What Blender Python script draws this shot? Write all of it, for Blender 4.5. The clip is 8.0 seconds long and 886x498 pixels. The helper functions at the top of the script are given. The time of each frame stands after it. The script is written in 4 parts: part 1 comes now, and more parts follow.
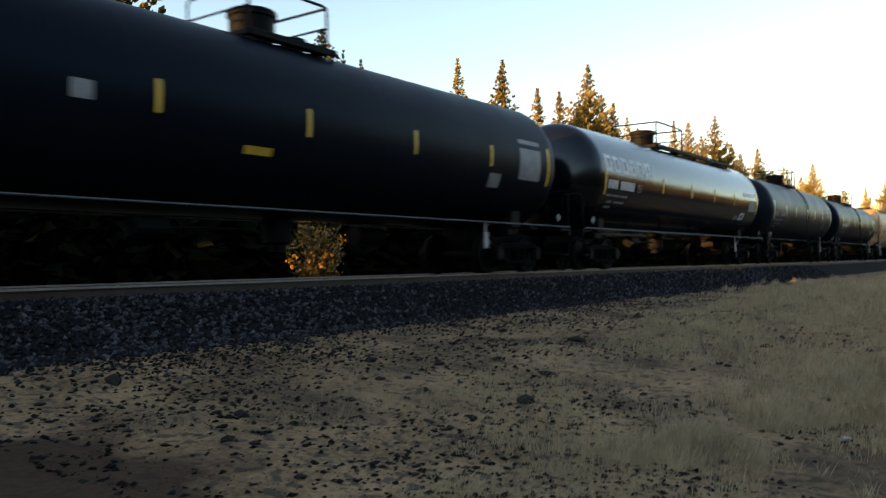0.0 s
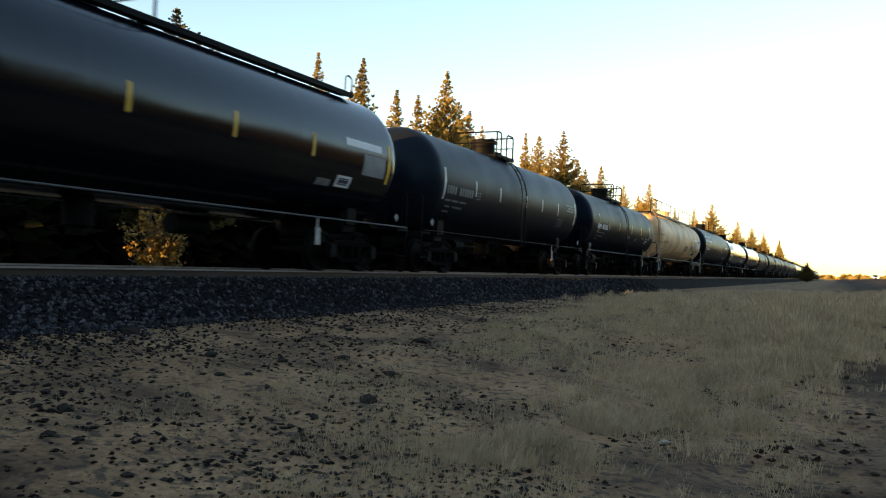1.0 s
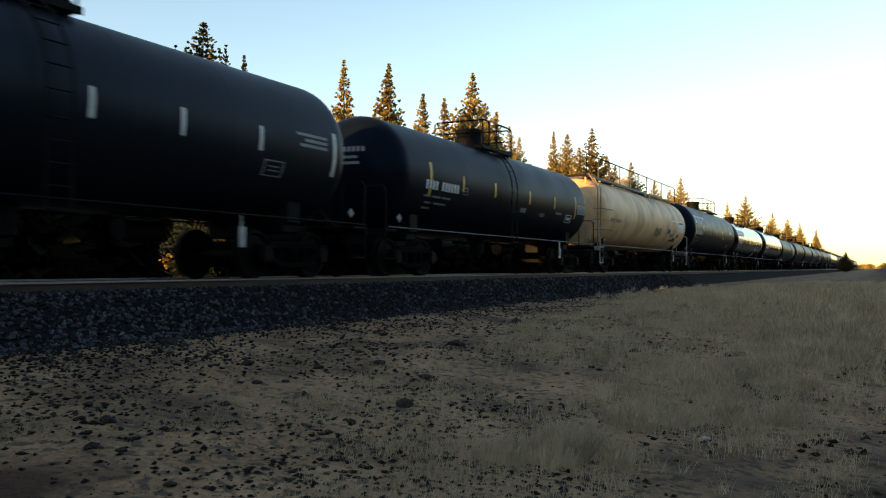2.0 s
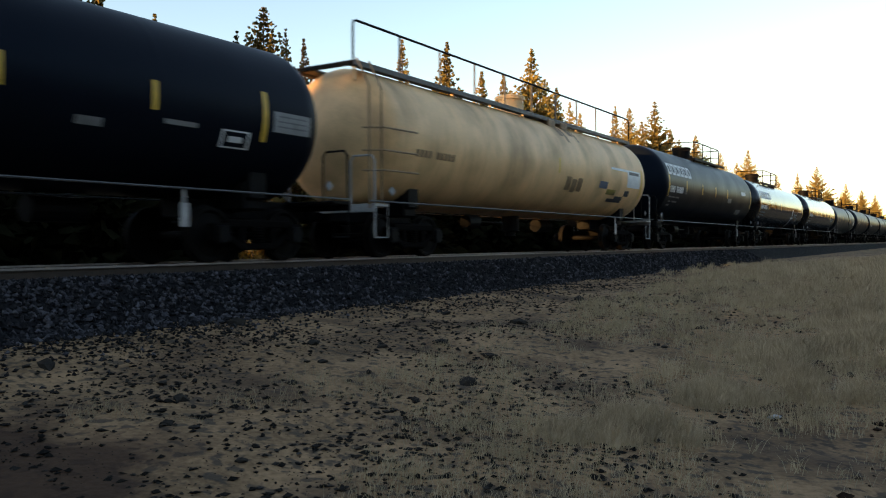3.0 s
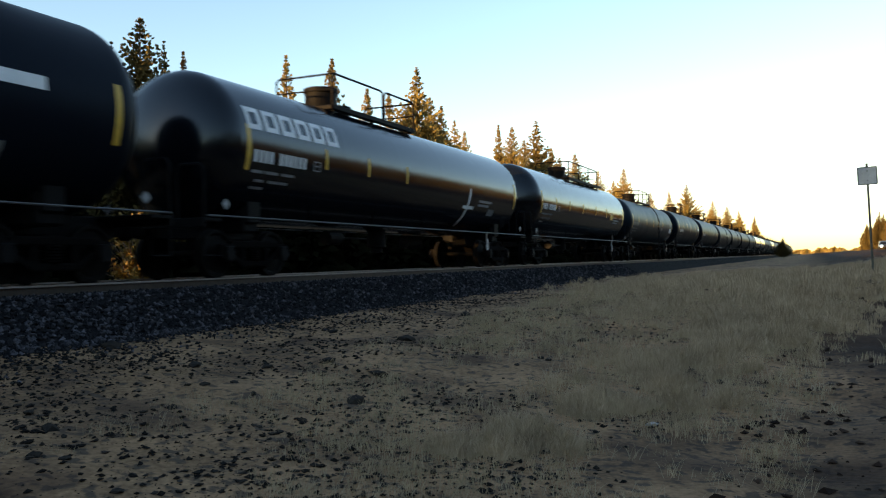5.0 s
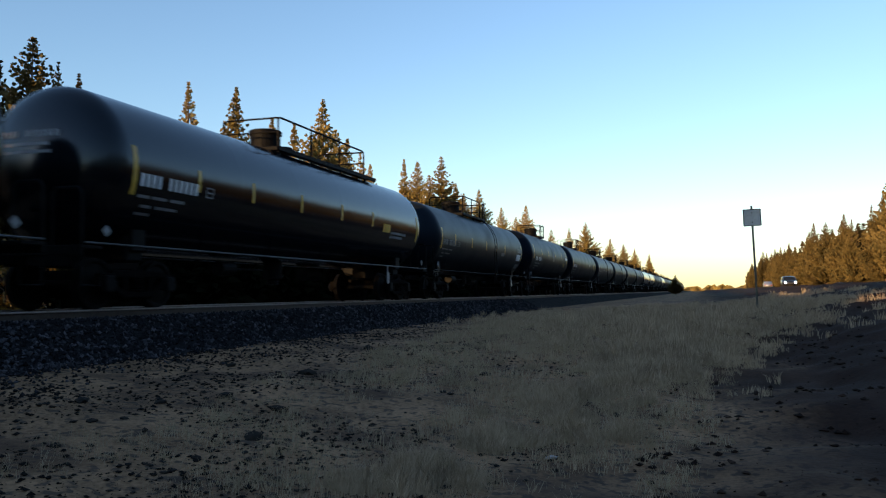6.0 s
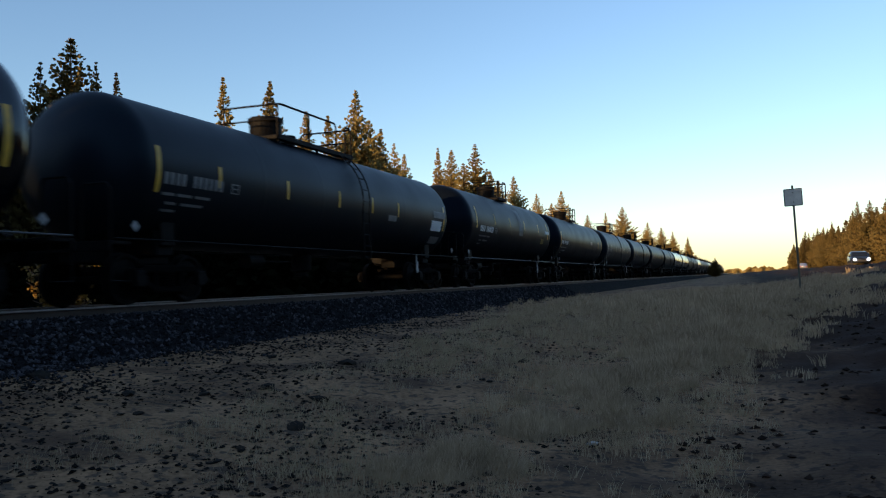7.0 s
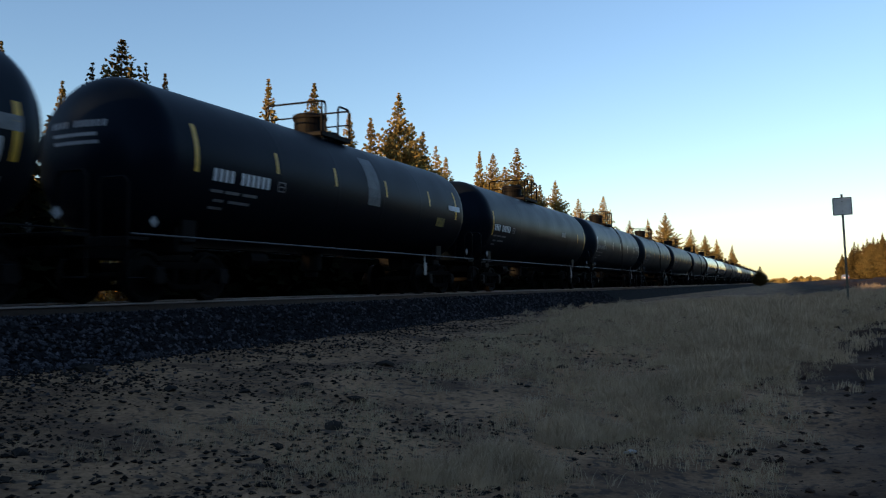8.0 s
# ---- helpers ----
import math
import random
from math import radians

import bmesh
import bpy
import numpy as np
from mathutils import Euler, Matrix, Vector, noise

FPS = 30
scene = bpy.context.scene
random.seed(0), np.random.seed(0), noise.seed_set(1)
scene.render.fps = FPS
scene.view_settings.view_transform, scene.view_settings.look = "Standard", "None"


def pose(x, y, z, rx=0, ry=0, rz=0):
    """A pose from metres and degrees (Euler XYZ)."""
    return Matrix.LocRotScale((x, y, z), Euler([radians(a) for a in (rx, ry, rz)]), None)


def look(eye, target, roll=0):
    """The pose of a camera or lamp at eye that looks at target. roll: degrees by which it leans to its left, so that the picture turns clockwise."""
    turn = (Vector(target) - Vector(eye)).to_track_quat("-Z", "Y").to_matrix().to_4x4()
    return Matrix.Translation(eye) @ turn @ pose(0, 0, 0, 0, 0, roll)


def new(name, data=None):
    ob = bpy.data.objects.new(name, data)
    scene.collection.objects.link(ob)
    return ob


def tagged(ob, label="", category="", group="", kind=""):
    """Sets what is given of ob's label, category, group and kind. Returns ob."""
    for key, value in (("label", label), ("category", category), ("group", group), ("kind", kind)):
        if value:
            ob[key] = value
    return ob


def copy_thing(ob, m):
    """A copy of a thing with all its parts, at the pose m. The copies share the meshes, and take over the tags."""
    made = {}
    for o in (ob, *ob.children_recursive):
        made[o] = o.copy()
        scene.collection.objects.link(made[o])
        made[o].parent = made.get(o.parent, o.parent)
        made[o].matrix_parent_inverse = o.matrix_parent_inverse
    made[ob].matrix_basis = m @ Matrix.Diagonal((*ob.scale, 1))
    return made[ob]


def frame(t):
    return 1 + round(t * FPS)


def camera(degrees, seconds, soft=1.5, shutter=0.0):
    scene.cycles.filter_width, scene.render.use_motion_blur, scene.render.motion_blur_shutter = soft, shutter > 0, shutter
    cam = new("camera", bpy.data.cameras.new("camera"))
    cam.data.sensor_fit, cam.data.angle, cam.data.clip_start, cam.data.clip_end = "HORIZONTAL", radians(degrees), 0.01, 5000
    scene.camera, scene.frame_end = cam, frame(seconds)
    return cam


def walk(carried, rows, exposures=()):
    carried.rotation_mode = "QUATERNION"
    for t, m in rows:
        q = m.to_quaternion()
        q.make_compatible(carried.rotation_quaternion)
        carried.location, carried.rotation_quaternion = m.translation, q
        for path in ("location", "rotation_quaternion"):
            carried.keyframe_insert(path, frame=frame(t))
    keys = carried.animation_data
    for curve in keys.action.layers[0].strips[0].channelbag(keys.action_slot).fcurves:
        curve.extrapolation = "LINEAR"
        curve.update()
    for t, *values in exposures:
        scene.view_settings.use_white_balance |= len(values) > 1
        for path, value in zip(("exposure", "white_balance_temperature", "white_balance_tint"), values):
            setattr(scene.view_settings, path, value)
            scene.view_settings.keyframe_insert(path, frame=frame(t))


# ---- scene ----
# ---------------- camera ----------------
EYE = 0.285            # eye over the top of the rail, which is z = 0
TRACK_X = -11.1        # centre line of the track, which runs along y
SPEED = 18.75           # of the train, towards -y
cam = camera(57.0, 8.0, soft=1.15, shutter=0.2)
TURNS = [
    (0.0, 90.88, 0.65, 36.15),
    (0.2, 92.54, -1.48, 34.05),
    (0.4, 92.02, -2.66, 29.88),
    (0.5, 91.49, -1.96, 27.37),
    (0.6, 90.54, -1.37, 26.23),
    (0.8, 90.55, -1.65, 24.81),
    (1.0, 91.00, -2.35, 25.67),
    (1.2, 91.26, -1.52, 26.79),
    (2.3, 90.72, 0.14, 28.56),
    (2.5, 89.94, 0.07, 30.44),
    (3.0, 89.63, 0.39, 32.19),
    (3.5, 90.38, 0.86, 27.69),
    (3.8, 90.15, 0.98, 27.38),
    (4.0, 90.19, 0.84, 27.16),
    (4.2, 90.49, 0.62, 26.60),
    (5.3, 91.07, 1.00, 22.08),
    (5.5, 92.80, 0.65, 20.04),
    (6.0, 93.00, 0.29, 17.52),
    (6.5, 92.54, 1.15, 18.61),
    (7.0, 92.22, 1.53, 20.10),
    (7.5, 91.89, 0.65, 20.48),
    (8.0, 92.48, 0.35, 22.86),
]
walk(cam, [(t, pose(0, 0, EYE, rx, ry, rz)) for t, rx, ry, rz in TURNS],
     exposures=[(0.0, 1.8, 7800, 16), (0.5, 1.95, 7900, 15), (1.0, 1.75, 7450, 13), (2.5, 1.5, 7350, 14), (3.0, 1.66, 7600, 17), (3.5, 1.78, 7500, 15), (4.2, 1.65, 7100, 15),
                (5.5, 1.3, 6450, 12), (6.0, 0.88, 5850, 15), (6.5, 0.76, 5800, 16), (8.0, 0.72, 5850, 17)])


# ---------------- sky and sun ----------------
SUN_EL, SUN_FROM = 7.5, Vector((-0.46, -0.89, 0)).normalized()
world = bpy.data.worlds.new("world")
scene.world = world
world.use_nodes = True
wn = world.node_tree
sky = wn.nodes.new("ShaderNodeTexSky")
sky.sky_type = "NISHITA"
sky.sun_disc = False
sky.sun_elevation = radians(SUN_EL)
sky.sun_rotation = math.atan2(SUN_FROM.x, SUN_FROM.y)
sky.air_density, sky.dust_density, sky.ozone_density = 1.0, 0.25, 1.7
wn.nodes["Background"].inputs["Strength"].default_value = 0.15
wn.links.new(sky.outputs[0], wn.nodes["Background"].inputs["Color"])
sun = new("sun", bpy.data.lights.new("sun", "SUN"))
sun.data.energy, sun.data.angle, sun.data.color = 5.0, radians(0.6), (1.0, 0.60, 0.23)
up = Vector((SUN_FROM.x * math.cos(radians(SUN_EL)), SUN_FROM.y * math.cos(radians(SUN_EL)), math.sin(radians(SUN_EL))))
sun.matrix_world = look(up * 50, (0, 0, 0))


# ---------------- materials ----------------
def material(name, colour, colour2=None, rough=0.8, metal=0.0, scale=4.0, fine=60.0, bump=0.2, coat=0.0, per_object=0.0, dist=0.01, coords="Object", sheen=0.5, island=0.0):
    m = bpy.data.materials.new(name)
    m.use_nodes = True
    nt = m.node_tree
    b = nt.nodes["Principled BSDF"]
    b.inputs["Roughness"].default_value = rough
    b.inputs["Metallic"].default_value = metal
    b.inputs["Coat Weight"].default_value = coat
    b.inputs["Specular IOR Level"].default_value = sheen
    tc = nt.nodes.new("ShaderNodeTexCoord")
    n1, n2 = nt.nodes.new("ShaderNodeTexNoise"), nt.nodes.new("ShaderNodeTexNoise")
    n1.inputs["Scale"].default_value, n2.inputs["Scale"].default_value = scale, fine
    n1.inputs["Detail"].default_value, n2.inputs["Detail"].default_value = 6, 4
    for n in (n1, n2):
        nt.links.new(tc.outputs[coords], n.inputs["Vector"])
    mixf = nt.nodes.new("ShaderNodeMath")
    mixf.operation = "MULTIPLY_ADD"
    mixf.inputs[1].default_value = 0.45
    nt.links.new(n2.outputs["Fac"], mixf.inputs[0])
    half = nt.nodes.new("ShaderNodeMath")
    half.operation = "MULTIPLY"
    half.inputs[1].default_value = 0.55
    nt.links.new(n1.outputs["Fac"], half.inputs[0])
    nt.links.new(half.outputs[0], mixf.inputs[2])
    ramp = nt.nodes.new("ShaderNodeValToRGB")
    ramp.color_ramp.elements[0].position, ramp.color_ramp.elements[1].position = 0.35, 0.65
    c2 = colour2 or tuple(c * 0.7 for c in colour)
    ramp.color_ramp.elements[0].color, ramp.color_ramp.elements[1].color = (*colour, 1), (*c2, 1)
    nt.links.new(mixf.outputs[0], ramp.inputs[0])
    out = ramp.outputs[0]
    if per_object:
        info = nt.nodes.new("ShaderNodeObjectInfo")
        hsv = nt.nodes.new("ShaderNodeHueSaturation")
        rng = nt.nodes.new("ShaderNodeMapRange")
        rng.inputs[3].default_value, rng.inputs[4].default_value = 1 - per_object, 1 + per_object
        nt.links.new(info.outputs["Random"], rng.inputs[0])
        nt.links.new(rng.outputs[0], hsv.inputs["Value"])
        nt.links.new(out, hsv.inputs["Color"])
        out = hsv.outputs[0]
    if island:          # each loose piece a shade of its own, a few much paler
        geo, power, span, hsv = (nt.nodes.new(k) for k in ("ShaderNodeNewGeometry", "ShaderNodeMath", "ShaderNodeMapRange", "ShaderNodeHueSaturation"))
        power.operation = "POWER"
        power.inputs[1].default_value = 4.0
        span.inputs[3].default_value, span.inputs[4].default_value = 1 - 0.6 * island, 1 + 3.2 * island
        nt.links.new(geo.outputs["Random Per Island"], power.inputs[0])
        nt.links.new(power.outputs[0], span.inputs[0])
        nt.links.new(span.outputs[0], hsv.inputs["Value"])
        nt.links.new(out, hsv.inputs["Color"])
        out = hsv.outputs[0]
    nt.links.new(out, b.inputs["Base Color"])
    if bump:
        bp = nt.nodes.new("ShaderNodeBump")
        bp.inputs["Strength"].default_value, bp.inputs["Distance"].default_value = bump, dist
        nt.links.new(mixf.outputs[0], bp.inputs["Height"])
        nt.links.new(bp.outputs[0], b.inputs["Normal"])
    return m


def tank_paint(name, colour, dirt, rough, amount, streak=6.0, sheen=0.5, tint=(1, 1, 1)):
    """Paint with road dirt: broad patches, streaks that run round the tank, and uneven gloss."""
    m = material(name, colour, tuple(c * 1.3 for c in colour), rough, 0, 1.2, 30, 0.04, sheen=sheen)
    nt = m.node_tree
    b = nt.nodes["Principled BSDF"]
    base = b.inputs["Base Color"].links[0].from_socket
    tc = nt.nodes.new("ShaderNodeTexCoord")
    mp = nt.nodes.new("ShaderNodeMapping")
    mp.inputs["Scale"].default_value = (0.35, streak, 0.35)
    nt.links.new(tc.outputs["Object"], mp.inputs["Vector"])
    n = nt.nodes.new("ShaderNodeTexNoise")
    n.inputs["Scale"].default_value, n.inputs["Detail"].default_value = 1.0, 5
    nt.links.new(mp.outputs[0], n.inputs["Vector"])
    n2 = nt.nodes.new("ShaderNodeTexNoise")
    n2.inputs["Scale"].default_value, n2.inputs["Detail"].default_value = 0.9, 6
    nt.links.new(tc.outputs["Object"], n2.inputs["Vector"])
    mul = nt.nodes.new("ShaderNodeMath")
    mul.operation = "MULTIPLY"
    nt.links.new(n.outputs["Fac"], mul.inputs[0])
    nt.links.new(n2.outputs["Fac"], mul.inputs[1])
    rng = nt.nodes.new("ShaderNodeMapRange")
    rng.inputs[1].default_value, rng.inputs[2].default_value, rng.inputs[4].default_value = 0.2, 0.42, amount
    nt.links.new(mul.outputs[0], rng.inputs[0])
    mix = nt.nodes.new("ShaderNodeMix")
    mix.data_type = "RGBA"
    nt.links.new(rng.outputs[0], mix.inputs[0])
    nt.links.new(base, mix.inputs[6])
    mix.inputs[7].default_value = (*dirt, 1)
    nt.links.new(mix.outputs[2], b.inputs["Base Color"])
    r2 = nt.nodes.new("ShaderNodeMapRange")
    r2.inputs[3].default_value, r2.inputs[4].default_value = rough * 0.8, min(1, rough * 1.35)
    nt.links.new(n2.outputs["Fac"], r2.inputs[0])
    nt.links.new(r2.outputs[0], b.inputs["Roughness"])
    b.inputs["Specular Tint"].default_value = (*tint, 1)
    return m


GLOSS_BLACK = tank_paint("gloss_black", (0.0022, 0.003, 0.005), (0.007, 0.0075, 0.0085), 0.15, 0.2, 0.8, 0.46, (0.86, 0.94, 1.0))
DULL_BLACK = tank_paint("dull_black", (0.0032, 0.0052, 0.0092), (0.0055, 0.007, 0.0098), 0.36, 0.3, 0.8, 0.06, (0.50, 0.70, 1.0))
DULL_GREY = tank_paint("dusty_black", (0.0055, 0.008, 0.012), (0.011, 0.013, 0.0155), 0.38, 0.35, 0.9, 0.13, (0.58, 0.78, 1.0))
BEIGE = tank_paint("cream_paint", (0.74, 0.45, 0.215), (0.22, 0.115, 0.05), 0.5, 0.58, 1.4)
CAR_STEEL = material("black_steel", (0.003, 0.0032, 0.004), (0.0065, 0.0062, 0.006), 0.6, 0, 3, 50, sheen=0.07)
# even near-black base with hardly any gloss
TRUCK_STEEL = material("near_black_cast_steel", (0.003, 0.0028, 0.0027), (0.0065, 0.0055, 0.005), 0.85, 0, 5, 60, sheen=0.03)
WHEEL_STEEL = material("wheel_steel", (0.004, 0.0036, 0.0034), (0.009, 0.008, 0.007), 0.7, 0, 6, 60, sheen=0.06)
RAIL_GREY = material("worn_grey_pipe", (0.10, 0.10, 0.10), (0.05, 0.05, 0.05), 0.55, 0.2, 4, 60)
PALE_STEEL = material("pale_steel", (0.42, 0.42, 0.42), (0.25, 0.24, 0.23), 0.5, 0.2, 8, 60)
YELLOW = material("yellow_reflective_tape", (0.85, 0.5, 0.04), (0.55, 0.33, 0.05), 0.45, 0, 8, 60, 0.05)
WHITE = material("white_reflective_tape", (0.75, 0.74, 0.7), (0.5, 0.5, 0.47), 0.5, 0, 8, 60, 0.05)
LETTER = material("white_stencil", (0.85, 0.85, 0.84), (0.68, 0.68, 0.67), 0.6, 0, 3, 40, 0.05)
FADED = material("faded_stencil", (0.3, 0.3, 0.3), (0.16, 0.16, 0.16), 0.6, 0, 3, 40, 0.05)
RED = material("red_placard", (0.55, 0.05, 0.04), (0.4, 0.05, 0.04), 0.5, 0, 8, 50, 0.05)
RAIL = material("rail_steel", (0.035, 0.026, 0.02), (0.06, 0.042, 0.032), 0.55, 0.5, 6, 60)
RAIL_TOP = material("polished_rail", (0.38, 0.32, 0.28), (0.25, 0.21, 0.185), 0.4, 0.3, 6, 60)
TIE = material("creosoted_wood", (0.05, 0.04, 0.033), (0.09, 0.075, 0.06), 0.9, 0, 6, 50)
BALLAST = material("dark_ballast", (0.007, 0.007, 0.008), (0.019, 0.018, 0.019), 0.95, 0, 12, 30, 1.0, dist=0.05, sheen=0.05)
BALLAST_STONE = material("basalt_stone", (0.010, 0.010, 0.012), (0.034, 0.032, 0.035), 0.9, 0, 6, 40, 0.3, sheen=0.12, island=0.95)
CLOD = material("brown_clod", (0.014, 0.009, 0.007), (0.034, 0.022, 0.016), 0.95, 0, 2, 30, 0.4, sheen=0.06, island=0.4)
ROCK = material("dark_clod", (0.009, 0.009, 0.009), (0.024, 0.02, 0.016), 0.95, 0, 4, 40, 0.4, sheen=0.06, island=0.5)
ASPHALT = material("asphalt", (0.05, 0.05, 0.05), (0.07, 0.068, 0.065), 0.85, 0, 0.6, 60, 0.3)
STRAW = material("dry_grass", (0.44, 0.345, 0.22), (0.26, 0.20, 0.125), 0.95, 0, 2.0, 30, 0, per_object=0, sheen=0.1)
PALE_STRAW = material("feathery_grass", (0.47, 0.36, 0.235), (0.22, 0.165, 0.105), 0.95, 0, 1.6, 14, 0, sheen=0.1)
BARK = material("pine_bark", (0.09, 0.06, 0.045), (0.16, 0.10, 0.07), 0.95, 0, 3, 30, 0.6)
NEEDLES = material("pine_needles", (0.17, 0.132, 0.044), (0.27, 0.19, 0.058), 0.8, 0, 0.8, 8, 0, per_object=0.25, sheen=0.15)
# darker copy of the pine needles: shade and golden light mottled into the colour
SHADED_NEEDLES = material("shaded_needles", (0.042, 0.038, 0.015), (0.125, 0.088, 0.031), 0.85, 0, 0.35, 5, 0, per_object=0.5, sheen=0.1)
# near-black foliage: the deep shade behind the train is in this colour
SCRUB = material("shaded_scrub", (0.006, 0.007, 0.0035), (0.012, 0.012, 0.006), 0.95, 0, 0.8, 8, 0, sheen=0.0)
LEAF = material("autumn_leaves", (0.34, 0.19, 0.02), (0.2, 0.12, 0.02), 0.6, 0, 3, 20, 0)
SIGN_BACK = material("sign_aluminium", (0.45, 0.45, 0.43), (0.3, 0.3, 0.29), 0.5, 0.3, 6, 60, 0.05)
POST = material("dark_post", (0.05, 0.06, 0.045), (0.08, 0.08, 0.06), 0.7, 0.2, 8, 60)
GLASS = material("dark_glass", (0.01, 0.012, 0.014), (0.012, 0.014, 0.016), 0.06, 0, 4, 30, 0)
TYRE = material("rubber", (0.015, 0.015, 0.015), (0.025, 0.025, 0.025), 0.85, 0, 8, 60)
DARK_CAR = material("dark_car_paint", (0.012, 0.013, 0.015), (0.016, 0.017, 0.02), 0.3, 0, 2, 40, 0, coat=0.25, sheen=0.25)
SILVER_CAR = material("silver_car_paint", (0.42, 0.43, 0.44), (0.45, 0.45, 0.46), 0.3, 0.6, 2, 40, 0, coat=0.6)


def glow(name, colour, strength):
    m = material(name, colour, colour, 0.3)
    b = m.node_tree.nodes["Principled BSDF"]
    b.inputs["Emission Color"].default_value = (*colour, 1)
    b.inputs["Emission Strength"].default_value = strength
    return m


HEADLIGHT = glow("headlight_glow", (1.0, 0.96, 0.86), 25)
TAIL_LIGHT = glow("tail_light_glow", (0.5, 0.02, 0.015), 0.15)


def soil():
    """Sandy dirt, with darker damp soil along the wheel track and gravel speckle."""
    m = material("sandy_dirt", (0.36, 0.215, 0.115), (0.12, 0.072, 0.039), 0.95, 0, 1.1, 22, 0.6, dist=0.03, sheen=0.1)
    nt = m.node_tree
    b = nt.nodes["Principled BSDF"]
    base = b.inputs["Base Color"].links[0].from_socket
    tc = nt.nodes.new("ShaderNodeTexCoord")
    # dark speckle of pebbles
    vo = nt.nodes.new("ShaderNodeTexNoise")
    vo.inputs["Scale"].default_value, vo.inputs["Detail"].default_value = 9.0, 3
    nt.links.new(tc.outputs["Object"], vo.inputs["Vector"])
    sp = nt.nodes.new("ShaderNodeMapRange")
    sp.inputs[1].default_value, sp.inputs[2].default_value, sp.inputs[4].default_value = 0.53, 0.62, 0.8
    nt.links.new(vo.outputs["Fac"], sp.inputs[0])
    mix = nt.nodes.new("ShaderNodeMix")
    mix.data_type = "RGBA"
    nt.links.new(sp.outputs[0], mix.inputs[0])
    nt.links.new(base, mix.inputs[6])
    mix.inputs[7].default_value = (0.05, 0.042, 0.034, 1)
    # broad patches: reddish humus and the dark wheel track right of the grass
    sep = nt.nodes.new("ShaderNodeSeparateXYZ")
    nt.links.new(tc.outputs["Object"], sep.inputs[0])
    n = nt.nodes.new("ShaderNodeTexNoise")
    n.inputs["Scale"].default_value, n.inputs["Detail"].default_value = 0.55, 5
    nt.links.new(tc.outputs["Object"], n.inputs["Vector"])
    ad = nt.nodes.new("ShaderNodeMath")
    ad.operation = "MULTIPLY_ADD"
    ad.inputs[1].default_value = 5.0
    nt.links.new(n.outputs["Fac"], ad.inputs[0])
    nt.links.new(sep.outputs["X"], ad.inputs[2])
    tr = nt.nodes.new("ShaderNodeMapRange")
    tr.inputs[1].default_value, tr.inputs[2].default_value, tr.inputs[4].default_value = 1.1, 4.0, 0.97
    nt.links.new(ad.outputs[0], tr.inputs[0])
    mix2 = nt.nodes.new("ShaderNodeMix")
    mix2.data_type = "RGBA"
    nt.links.new(tr.outputs[0], mix2.inputs[0])
    nt.links.new(mix.outputs[2], mix2.inputs[6])
    mix2.inputs[7].default_value = (0.026, 0.0155, 0.0115, 1)
    n3 = nt.nodes.new("ShaderNodeTexNoise")
    n3.inputs["Scale"].default_value, n3.inputs["Detail"].default_value = 0.8, 6
    mp = nt.nodes.new("ShaderNodeMapping")
    mp.inputs["Location"].default_value = (7, 3, 0)
    nt.links.new(tc.outputs["Object"], mp.inputs[0])
    nt.links.new(mp.outputs[0], n3.inputs["Vector"])
    r3 = nt.nodes.new("ShaderNodeMapRange")
    r3.inputs[1].default_value, r3.inputs[2].default_value, r3.inputs[4].default_value = 0.51, 0.66, 0.75
    nt.links.new(n3.outputs["Fac"], r3.inputs[0])
    mix3 = nt.nodes.new("ShaderNodeMix")
    mix3.data_type = "RGBA"
    nt.links.new(r3.outputs[0], mix3.inputs[0])
    nt.links.new(mix2.outputs[2], mix3.inputs[6])
    mix3.inputs[7].default_value = (0.058, 0.036, 0.025, 1)
    # a heap of reddish bark humus
    mp4 = nt.nodes.new("ShaderNodeMapping")
    mp4.inputs["Location"].default_value = (4.6 / 1.7, -2.3 / 1.7, 0.9 / 1.7)
    mp4.inputs["Scale"].default_value = (1 / 1.7, 1 / 1.7, 1 / 1.7)
    nt.links.new(tc.outputs["Object"], mp4.inputs[0])
    gr = nt.nodes.new("ShaderNodeTexGradient")
    gr.gradient_type = "SPHERICAL"
    nt.links.new(mp4.outputs[0], gr.inputs[0])
    ad4 = nt.nodes.new("ShaderNodeMath")
    ad4.operation = "MULTIPLY_ADD"
    ad4.inputs[1].default_value = 1.1
    nt.links.new(n3.outputs["Fac"], ad4.inputs[0])
    nt.links.new(gr.outputs["Fac"], ad4.inputs[2])
    r4 = nt.nodes.new("ShaderNodeMapRange")
    r4.inputs[1].default_value, r4.inputs[2].default_value, r4.inputs[4].default_value = 0.78, 1.0, 0.9
    nt.links.new(ad4.outputs[0], r4.inputs[0])
    mix4 = nt.nodes.new("ShaderNodeMix")
    mix4.data_type = "RGBA"
    nt.links.new(r4.outputs[0], mix4.inputs[0])
    nt.links.new(mix3.outputs[2], mix4.inputs[6])
    mix4.inputs[7].default_value = (0.045, 0.025, 0.017, 1)
    nt.links.new(mix4.outputs[2], b.inputs["Base Color"])
    return m


SOIL = soil()


# ---------------- mesh helpers ----------------
def part(name, bm, mat, parent=None, label="", smooth=False):
    me = bpy.data.meshes.new(name)
    bm.to_mesh(me)
    bm.free()
    if smooth:
        me.shade_smooth()
    me.materials.append(mat)
    ob = new(name, me)
    if parent:
        ob.parent = parent
    if label:
        ob["label"] = label
    return ob


def piece(name, me, parent, m=None, label=""):
    """A further object on an existing mesh."""
    ob = new(name, me)
    ob.parent = parent
    if m is not None:
        ob.matrix_basis = m
    if label:
        ob["label"] = label
    return ob


